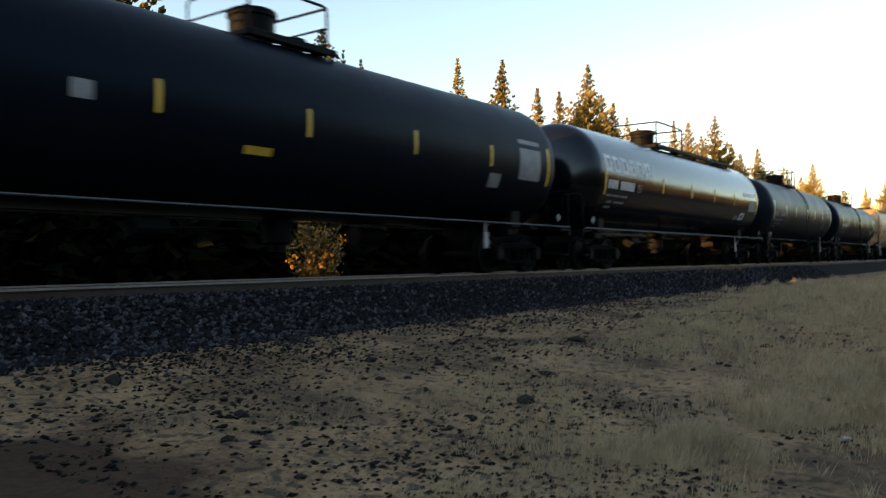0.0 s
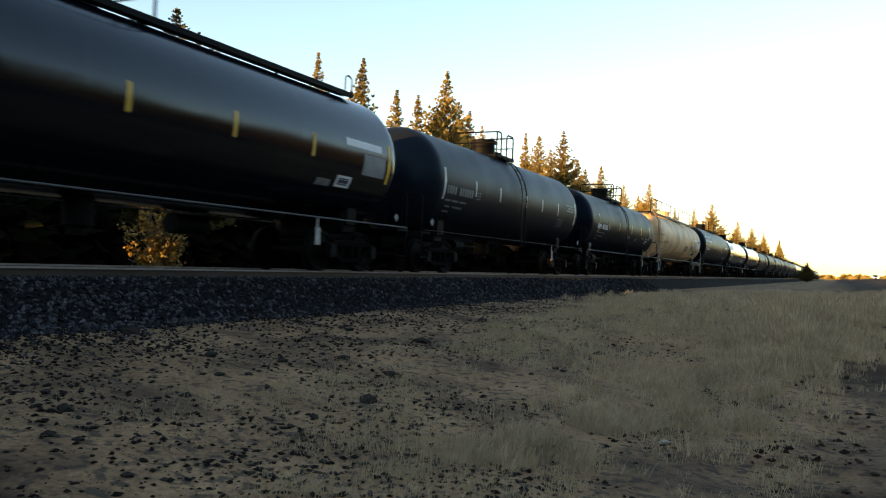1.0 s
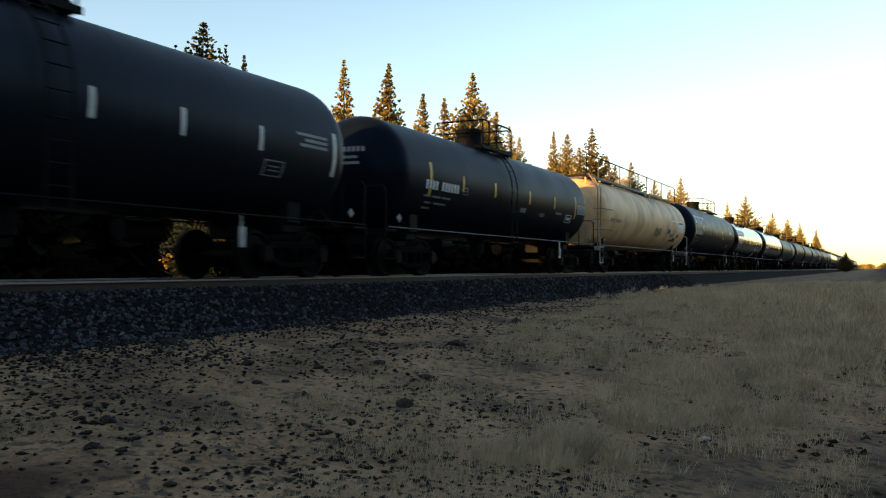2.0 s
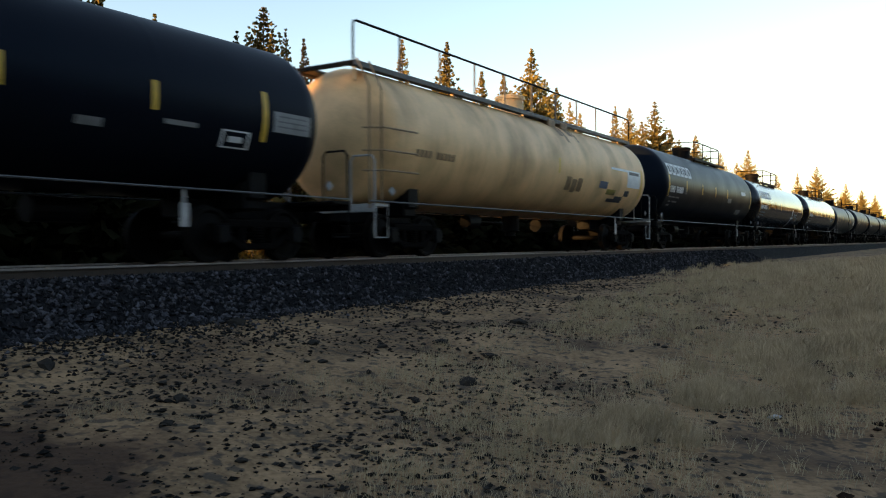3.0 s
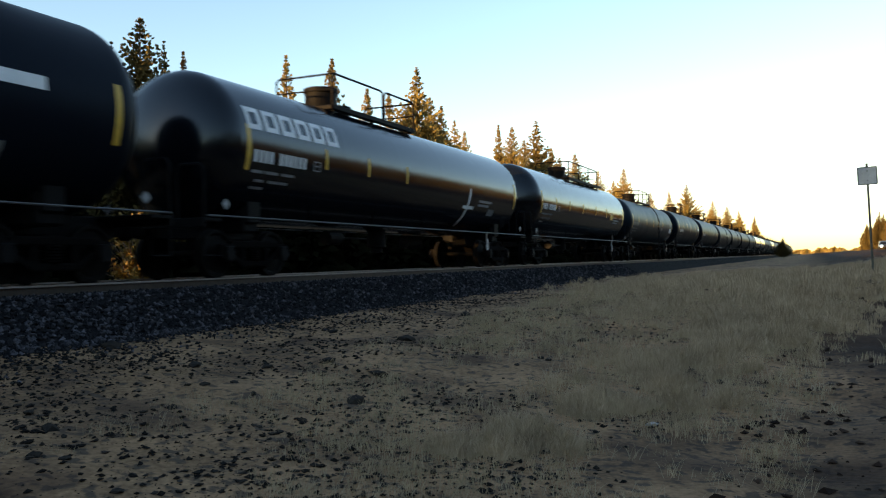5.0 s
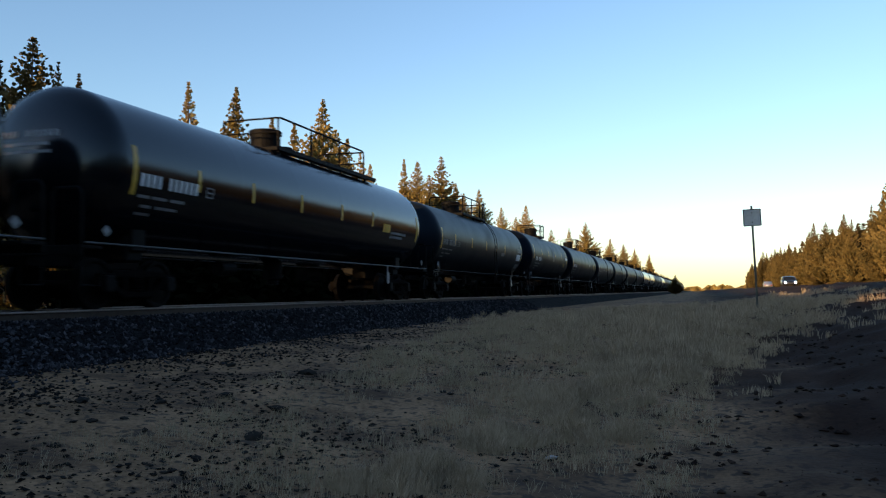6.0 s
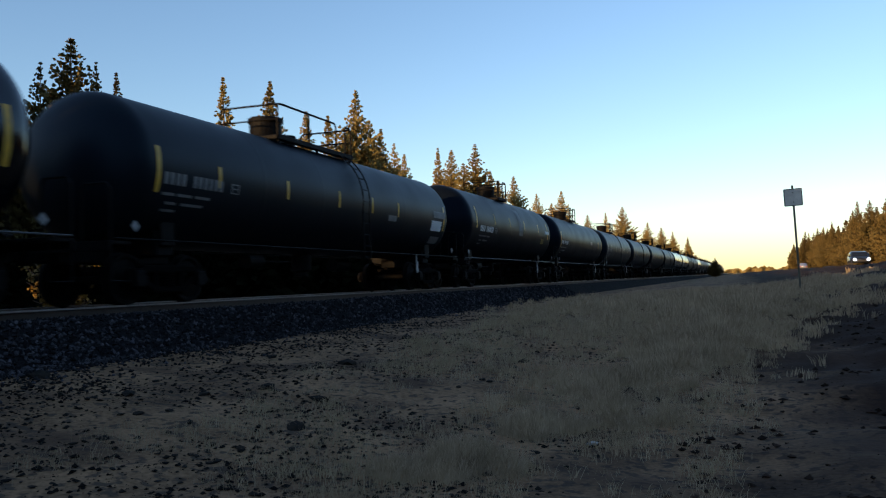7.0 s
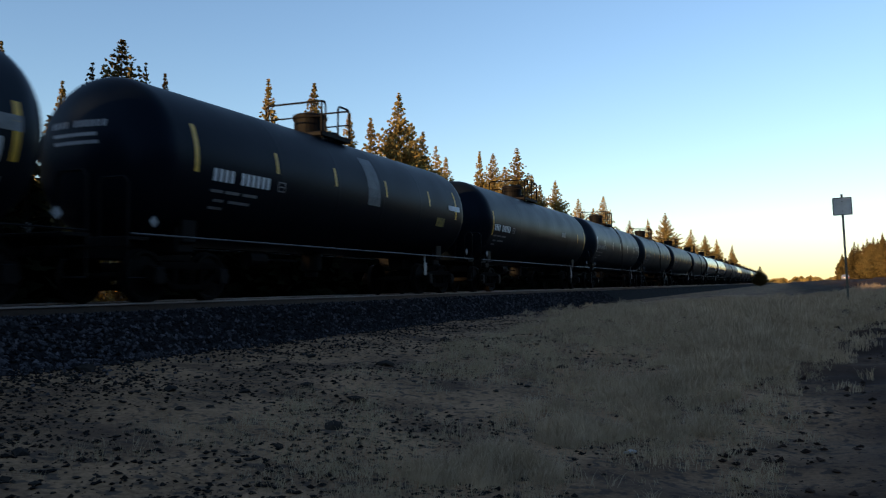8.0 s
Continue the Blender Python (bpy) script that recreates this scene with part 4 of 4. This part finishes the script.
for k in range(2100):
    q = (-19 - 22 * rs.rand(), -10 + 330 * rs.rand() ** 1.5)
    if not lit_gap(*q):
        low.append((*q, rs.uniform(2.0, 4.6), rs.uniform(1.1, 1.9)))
wood("undergrowth", "saplings and scrub coloured near-black for the shade under the pines", low, 3, SCRUB, 0.5)
far = [(rs.uniform(-300, 300), rs.uniform(900, 1300), rs.uniform(4.5, 7), rs.uniform(6, 10)) for k in range(220)]
wood("distant_wood", "distant low treeline", far, 4, NEEDLES, 2.2)
# an unlit pine, its shade put into the needle colour
tree(3, -4.27, 150, 3.7, 1.5, 0.5, "pines along the railway", SHADED_KINDS)


# ---------------- bush behind the train ----------------
def bush(x, y, r, height, seed):
    rnd = random.Random(seed)
    root = tagged(new("autumn_bush"), "yellow-leaved autumn bush beyond the track", "bush")
    root.matrix_basis = Matrix.Translation((x, y, float(ground_z(x, y))))
    bm = bmesh.new()
    tips = []
    for k in range(30):
        a, q = rnd.uniform(0, 6.28), rnd.uniform(0.2, 1)
        tip = Vector((math.cos(a) * r * q, math.sin(a) * r * q, height * rnd.uniform(0.2, 1.0) * (1.1 - 0.3 * q)))
        mid = Vector((tip.x * 0.35, tip.y * 0.35, tip.z * 0.6))
        pipe(bm, [(0.05 * math.cos(a), 0.05 * math.sin(a), 0), mid, tip], 0.014, 5)
        tips.append((mid, tip))
    part("stem", bm, BARK, root)
    verts, faces = [], []
    for mid, tip in tips:
        for c in range(7):
            q = mid.lerp(tip, rnd.uniform(-1.0, 1.0))
            q = Vector((q.x * 1.05, q.y * 1.05, max(0.1, q.z))) + Vector([rnd.gauss(0, 0.12) for _ in range(3)])
            for j in range(14):
                p = q + Vector([rnd.gauss(0, 0.06) for _ in range(3)])
                d = Vector([rnd.uniform(-1, 1) for _ in range(3)]).normalized() * rnd.uniform(0.07, 0.12)
                o = d.cross(Vector([rnd.uniform(-1, 1) for _ in range(3)])).normalized() * 0.042
                i = len(verts)
                verts += [p, p + d * 0.5 + o, p + d, p + d * 0.5 - o]
                faces.append((i, i + 1, i + 2, i + 3))
    me = bpy.data.meshes.new("leaves")
    me.from_pydata([tuple(v) for v in verts], [], faces)
    me.materials.append(LEAF)
    piece("leaves", me, root)
    return root


bush(-16.4, 16.4, 1.05, 2.3, 3)


# ---------------- sign by the road ----------------
def road_sign(x, y):
    root = tagged(new("road_sign"), "square metal sign on a thin leaning post", "sign")
    z = float(ground_z(x, y))
    root.matrix_basis = Matrix.Translation((x, y, z)) @ Matrix.Rotation(radians(-2.0), 4, "Y")
    bm = bmesh.new()
    for c, s in (((0, 0, 1.35), (0.045, 0.012, 2.75)), ((-0.02, 0.015, 1.35), (0.01, 0.03, 2.75)), ((0.02, 0.015, 1.35), (0.01, 0.03, 2.75))):
        box(bm, c, s)
    part("post", bm, POST, root)
    bm = bmesh.new()
    box(bm, (0, -0.02, 2.42), (0.44, 0.012, 0.44), 0.02)
    panel = part("panel", bm, SIGN_BACK, root, "weathered pale metal panel")
    for z1 in (2.3, 2.54):
        part("bolt", rod(bmesh.new(), (0, -0.035, z1), (0, -0.02, z1), 0.014, 8), POST, panel)
    for c, s in (((0, -0.028, 2.63), (0.42, 0.004, 0.02)), ((0, -0.028, 2.21), (0.42, 0.004, 0.02)), ((-0.205, -0.028, 2.42), (0.02, 0.004, 0.4)), ((0.205, -0.028, 2.42), (0.02, 0.004, 0.4))):
        part("rim_bar", box(bmesh.new(), c, s), POST, panel)
    return root


road_sign(1.38, 22.4)


# ---------------- vehicles on the road ----------------
def road_car(paint, label, scale=1.0):
    """A car that faces -y, its origin on the road under its middle."""
    root = tagged(new("car"), label, "car", "cars on the road")
    bm = bmesh.new()
    outline = [(-2.2, 0.35), (-2.25, 0.62), (-2.1, 0.85), (-1.2, 0.98), (-0.45, 1.5), (0.2, 1.62), (1.4, 1.58), (2.0, 1.05), (2.2, 0.95), (2.25, 0.4)]
    rings = []
    for s, inset in ((-1, 0.0), (1, 0.0)):
        rings.append([bm.verts.new((s * (0.9 - 0.16 * max(0, z - 0.95) / 0.6), y, z)) for y, z in outline])
    for i in range(len(outline)):
        j = (i + 1) % len(outline)
        bm.faces.new((rings[0][i], rings[0][j], rings[1][j], rings[1][i]))
    bm.faces.new(rings[0])
    bm.faces.new(rings[1][::-1])
    bmesh.ops.recalc_face_normals(bm, faces=bm.faces)
    bmesh.ops.bevel(bm, geom=bm.edges[:], offset=0.06, segments=2, affect="EDGES")
    body = part("body", bm, paint, root, smooth=True)
    bm = bmesh.new()
    q = [bm.verts.new(v) for v in ((-0.76, -1.12, 1.02), (0.76, -1.12, 1.02), (0.66, -0.48, 1.48), (-0.66, -0.48, 1.48))]
    bm.faces.new(q)
    bmesh.ops.translate(bm, verts=bm.verts, vec=(0, -0.03, 0.02))
    bmesh.ops.solidify(bm, geom=bm.faces[:], thickness=0.01)
    part("windscreen", bm, GLASS, body)
    for s in (-1, 1):
        bm = bmesh.new()
        box(bm, (s * 0.87, 0.35, 1.22), (0.03, 1.9, 0.36), 0.01, Matrix.Identity(4))
        part("side_window", bm, GLASS, body)
        bm = bmesh.new()
        lathe(bm, [(0, 0), (0.1, 0.0), (0.13, 0.04), (0.11, 0.1), (0, 0.1)], 14, Matrix.Translation((s * 0.66, -2.2, 0.72)) @ Matrix.Rotation(radians(90), 4, "X"))
        part("headlight", bm, HEADLIGHT, body, "glowing headlight")
        part("tail_light", box(bmesh.new(), (s * 0.7, 2.24, 0.8), (0.24, 0.06, 0.14), 0.02), TAIL_LIGHT, body, "red tail light")
        bm = bmesh.new()
        box(bm, (s * 1.0, -0.75, 1.08), (0.18, 0.1, 0.13), 0.03)
        part("mirror", bm, paint, body)
        for yw in (-1.4, 1.4):
            bm = bmesh.new()
            lathe(bm, [(0, -0.1), (0.2, -0.1), (0.22, -0.11), (0.33, -0.1), (0.34, 0.1), (0.2, 0.11), (0, 0.1)], 20,
                  Matrix.Translation((s * 0.82, yw, 0.34)) @ Matrix.Rotation(radians(90), 4, "Y"))
            part("wheel", bm, TYRE, root)
    bm = bmesh.new()
    box(bm, (0, -2.24, 0.55), (0.9, 0.05, 0.16), 0.02)
    part("grille", bm, TYRE, body)
    return root


dark_car = road_car(DARK_CAR, "dark car with glowing headlights driving on the road")
silver_car = road_car(SILVER_CAR, "silver car driving away on the road")


# ---------------- stones, ballast and grass ----------------
def rock_mesh(name, seed, mat, flat=0.55):
    rnd = random.Random(seed)
    bm = bmesh.new()
    bmesh.ops.create_icosphere(bm, subdivisions=1, radius=0.5)
    for v in bm.verts:
        v.co *= rnd.uniform(0.55, 1.2)
        v.co.z *= flat
    return mesh_of(name, bm, mat)


ROCKS = [rock_mesh("stone", 20 + k, ROCK, 0.4 + 0.08 * k) for k in range(5)]


def stone(x, y, size, k):
    ob = tagged(new("stone", ROCKS[k % 5]), "dark rough stone lying on sandy dirt", "stone", "stones on the dirt")
    ob.matrix_basis = Matrix.Translation((x, y, rough_z(x, y) + size * 0.1)) @ Matrix.Rotation(k * 1.7, 4, "Z") @ Matrix.Diagonal((size * 1.25, size, size, 1))
    return ob


for k, (x, y, s) in enumerate([(-5.29, 10.45, 0.3), (-5.24, 8.26, 0.24), (-4.43, 8.02, 0.24), (-3.9, 6.63, 0.26), (-7.6, 7.23, 0.26), (-6.12, 6.95, 0.22),
                               (-5.59, 7.55, 0.18), (-5.67, 4.55, 0.15), (-5.11, 4.26, 0.17), (-6.82, 4.24, 0.24), (-5.34, 6.22, 0.13), (-5.25, 6.55, 0.12),
                               (-6.61, 10.59, 0.2), (-5.78, 13.8, 0.3), (-0.97, 9.75, 0.13), (-3.03, 11.65, 0.2), (-3.23, 10.2, 0.14), (-1.2, 7.6, 0.12),
                               (-4.95, 5.36, 0.13), (-4.6, 3.72, 0.1)]):
    stone(x, y, s * 0.8, k)
rnd = random.Random(31)
for k in range(150):
    x, y = rnd.uniform(-7.9, -2.6), 3.2 + 12 * rnd.random() ** 1.3
    stone(x, y, 0.035 + 0.06 * rnd.random() ** 3, k)
paper = tagged(new("paper_scrap", rock_mesh("paper_scrap", 77, PALE_STEEL, 0.4)), "small crumpled pale scrap of litter on the dirt", "litter")
paper.matrix_basis = Matrix.Translation((-1.32, 7.4, rough_z(-1.32, 7.4) + 0.02)) @ Matrix.Rotation(0.5, 4, "Z") @ Matrix.Diagonal((0.16, 0.09, 0.1, 1))


def scatter(name, label, category, pts, sizes, mat, seed, flat=0.7):
    """Many small stones joined: jittered octahedra."""
    rs = np.random.RandomState(seed)
    n = len(pts)
    base = np.array([(1, 0, 0), (-1, 0, 0), (0, 1, 0), (0, -1, 0), (0, 0, 1), (0, 0, -1)], float) * 0.5
    v = base[None] * (0.7 + 0.6 * rs.rand(n, 6, 1)) + (rs.rand(n, 6, 3) - 0.5) * 0.35
    a = rs.rand(n) * 6.28
    c, s = np.cos(a)[:, None], np.sin(a)[:, None]
    v = np.stack([v[..., 0] * c - v[..., 1] * s, v[..., 0] * s + v[..., 1] * c, v[..., 2] * flat], 2)
    v = v * np.asarray(sizes)[:, None, None] + np.asarray(pts)[:, None]
    tri = np.array([(0, 2, 4), (2, 1, 4), (1, 3, 4), (3, 0, 4), (2, 0, 5), (1, 2, 5), (3, 1, 5), (0, 3, 5)])
    f = (np.arange(n)[:, None, None] * 6 + tri[None]).reshape(-1, 3)
    me = bpy.data.meshes.new(name)
    me.from_pydata(v.reshape(-1, 3).tolist(), [], f.tolist())
    me.materials.append(mat)
    return tagged(new(name, me), label, category, kind="stuff")


rs = np.random.RandomState(8)
pts, sizes = [], []
for k in range(46000):
    x, y = -8.1 + 7.0 * rs.rand() ** 1.5, 2.6 + 17 * rs.rand() ** 1.4
    if noise.noise((x * 0.5, y * 0.5, 9)) + rs.rand() * 0.8 < 0.38:
        continue
    s = 0.010 + 0.062 * rs.rand() ** 3.6
    pts.append((x, y, rough_z(x, y) + s * 0.12))
    sizes.append(s)
scatter("gravel", "scattered dark gravel on the dirt", "gravel", pts, sizes, ROCK, 1, 0.45)
pts, sizes = [], []
for k in range(9000):
    x, y = -0.6 + 7.0 * rs.rand(), 3.0 + 22 * rs.rand() ** 1.4
    if noise.noise((x * 0.8, y * 0.8, 6)) + rs.rand() * 0.9 < 0.4:
        continue
    s = 0.015 + 0.11 * rs.rand() ** 4
    pts.append((x, y, rough_z(x, y) + s * 0.1))
    sizes.append(s)
scatter("soil_clods", "loose brown clods on the dark bank", "soil", pts, sizes, CLOD, 3, 0.5)
pts, sizes = [], []
for k in range(19000):
    u, y = rs.rand(), 3 + 40 * rs.rand() ** 1.6
    x = TRACK_X + 1.35 + 2.0 * u + (1.6 * rs.rand() ** 2 if k % 5 == 0 else 0)
    z = -0.15 if x < TRACK_X + 2.0 else -0.15 - (x - TRACK_X - 2.0) * 0.524
    z = max(z, rough_z(x, y))
    pts.append((x, y, z + 0.01))
    sizes.append((0.045 + 0.05 * rs.rand() + (0.02 if y > 20 else 0)) * (0.6 if x > TRACK_X + 3.3 else 1))
scatter("ballast_stones", "loose dark crushed stones of the track bed", "ballast", pts, sizes, BALLAST_STONE, 2, 0.9)


def grass():
    """Dry tufts: thin bent blades, thick near the viewer's right and along the rise."""
    rs = np.random.RandomState(12)
    v, f = [], []
    k = 0
    while k < 11500:
        x, y = rs.uniform(-5.5, 5.0), 3.4 + 26 * rs.rand() ** 1.5
        dens = noise.noise((x * 0.55, y * 0.4, 2)) * 1.25 + noise.noise((x * 2.1, y * 2.1, 5)) * 0.6 + 0.34 + 0.45 * min(1, max(0, (y - 8) / 5)) - 0.20 * max(0, -2.2 - 0.12 * y - x) - (0.30 + 0.55 * min(1, max(0, (18.5 - y) / 5))) * max(0, x + 0.9 - 0.06 * y) + 0.25 * math.exp(-((x + 1.9) ** 2 + (y - 5) ** 2) / 3)
        k += 1
        if rs.rand() > dens:
            continue
        z = rough_z(x, y)
        hgt = rs.uniform(0.04, 0.17) * (1.0 if y > 10 else 0.85)
        for b in range(14):
            a, r = rs.rand() * 6.28, rs.rand() * 0.15
            bx, by = x + r * math.cos(a), y + r * math.sin(a)
            lx, ly = (rs.rand() - 0.5) * 1.7 * hgt, (rs.rand() - 0.5) * 1.7 * hgt
            h = hgt * rs.uniform(0.5, 1.15)
            w = 0.0010 + 0.00016 * y
            i = len(v)
            v.extend([(bx - w, by, z - 0.01), (bx + w, by, z - 0.01), (bx + lx * 0.4 + w * 0.7, by + ly * 0.4, z + h * 0.6), (bx + lx * 0.4 - w * 0.7, by + ly * 0.4, z + h * 0.6), (bx + lx, by + ly, z + h)])
            f.extend([(i, i + 1, i + 2, i + 3), (i + 3, i + 2, i + 4)])
    me = bpy.data.meshes.new("dry_grass")
    me.from_pydata(v, [], f)
    me.materials.append(STRAW)
    return tagged(new("dry_grass", me), "pale dry grass tufts on the dirt", "grass", kind="stuff")


grass()


def tall_grass():
    """Feathery pale grass in clumps, in a belt that runs from before the viewer to the rise by the road."""
    rs = np.random.RandomState(21)
    v, f = [], []
    for k in range(15000):
        y = 5.5 + 28 * rs.rand() ** 1.2
        mid = np.interp(y, [5, 7, 10, 13, 17, 24, 32], [-2.4, -1.9, -1.35, -0.8, -0.5, -1.2, -1.4])
        half = np.interp(y, [5, 7, 10, 13, 17, 24, 32], [0.35, 0.5, 0.8, 1.3, 2.4, 3.4, 4.0])
        x = mid + half * rs.normal() * 0.62
        clump = noise.noise((x * 1.3, y * 0.8, 31)) + 0.8 * noise.noise((x * 3.3, y * 2.3, 7))
        if clump + 0.4 * rs.rand() < np.interp(y, [5, 10, 16, 22], [0.5, 0.26, 0.12, 0.05]) or x + rs.normal() * 0.75 > np.interp(y, [5, 9, 13, 18], [-0.8, -0.1, 0.8, 4.2]):
            continue
        z = rough_z(x, y)
        tall = (0.06 + 0.19 * rs.rand() ** 1.6) * (0.75 + 0.6 * max(0, clump)) * np.interp(y, [5, 9, 14], [0.75, 1.0, 1.15])
        for b in range(18):
            a, r = rs.rand() * 6.28, 0.13 * rs.rand()
            bx, by = x + r * math.cos(a), y + r * math.sin(a)
            lx, ly = rs.normal() * 0.34 * tall, rs.normal() * 0.34 * tall
            h = tall * rs.uniform(0.55, 1.15)
            w = 0.0009 + 0.00016 * y
            i = len(v)
            v.extend([(bx - w, by, z - 0.01), (bx + w, by, z - 0.01), (bx + lx * 0.35 + w, by + ly * 0.35, z + h * 0.6), (bx + lx * 0.35 - w, by + ly * 0.35, z + h * 0.6), (bx + lx, by + ly, z + h)])
            f.extend([(i, i + 1, i + 2, i + 3), (i + 3, i + 2, i + 4)])
    me = bpy.data.meshes.new("tall_grass")
    me.from_pydata(v, [], f)
    me.materials.append(PALE_STRAW)
    return tagged(new("tall_grass", me), "feathery pale dry grass in a belt across the dirt", "grass", kind="stuff")


tall_grass()
tie_bm = box(bmesh.new(), (0, 0, 0), (2.6, 0.23, 0.18), 0.015)
tie_mesh = mesh_of("tie", tie_bm, TIE)
track_ties = tagged(new("railway_ties"), "row of dark creosoted wooden ties under the rails", "ties", kind="structure")
for k in range(150):
    piece("tie", tie_mesh, track_ties, Matrix.Translation((TRACK_X, 1 + 0.52 * k, -0.262)))
BALLAST_MESHES = [rock_mesh("ballast_stone", 60 + k, BALLAST_STONE, 0.75) for k in range(5)]
rnd = random.Random(44)
for k in range(300):
    y, u = 5.0 + 4.0 * rnd.random(), rnd.random()
    x = TRACK_X + 2.05 + 1.1 * u
    s = rnd.uniform(0.05, 0.1)
    piece("ballast_stone", BALLAST_MESHES[k % 5], ballast_bed,
          Matrix.Translation((x, y, max(-0.15 - (x - TRACK_X - 2.0) * 0.524, rough_z(x, y)) + 0.25 * s)) @ Matrix.Rotation(k * 1.1, 4, "Z") @ Matrix.Diagonal((s, s, s, 1)))


# ---------------- what moves ----------------
def motions():
    for car, y0 in train:
        walk(car, [(0.0, pose(TRACK_X, y0, 0)), (4.0, pose(TRACK_X, y0 - 4 * SPEED, 0)), (8.0, pose(TRACK_X, y0 - 8 * SPEED, 0))])
    turn = SPEED / 0.46 / FPS            # radians that a wheel turns in one frame
    for car, y0 in train[2:12]:
        for truck in [o for o in car.children if o.name.startswith("truck")]:
            for axle in [o for o in truck.children if o.name.startswith("wheelset")]:
                at = axle.matrix_basis.translation.copy()
                walk(axle, [(k / FPS, Matrix.Translation(at) @ Matrix.Rotation(turn * k, 4, "X")) for k in range(8 * FPS + 1)])
    walk(dark_car, [(t, pose(11.8, y, 0.63)) for t, y in ((0.0, 330), (1.0, 300), (5.3, 150), (6.0, 124), (6.5, 109), (7.0, 97), (7.5, 87), (8.0, 78))])
    walk(silver_car, [(t, pose(14.6, 60 + 23.5 * t, 0.63, 0, 0, 180)) for t in (0.0, 4.0, 8.0)])


motions()
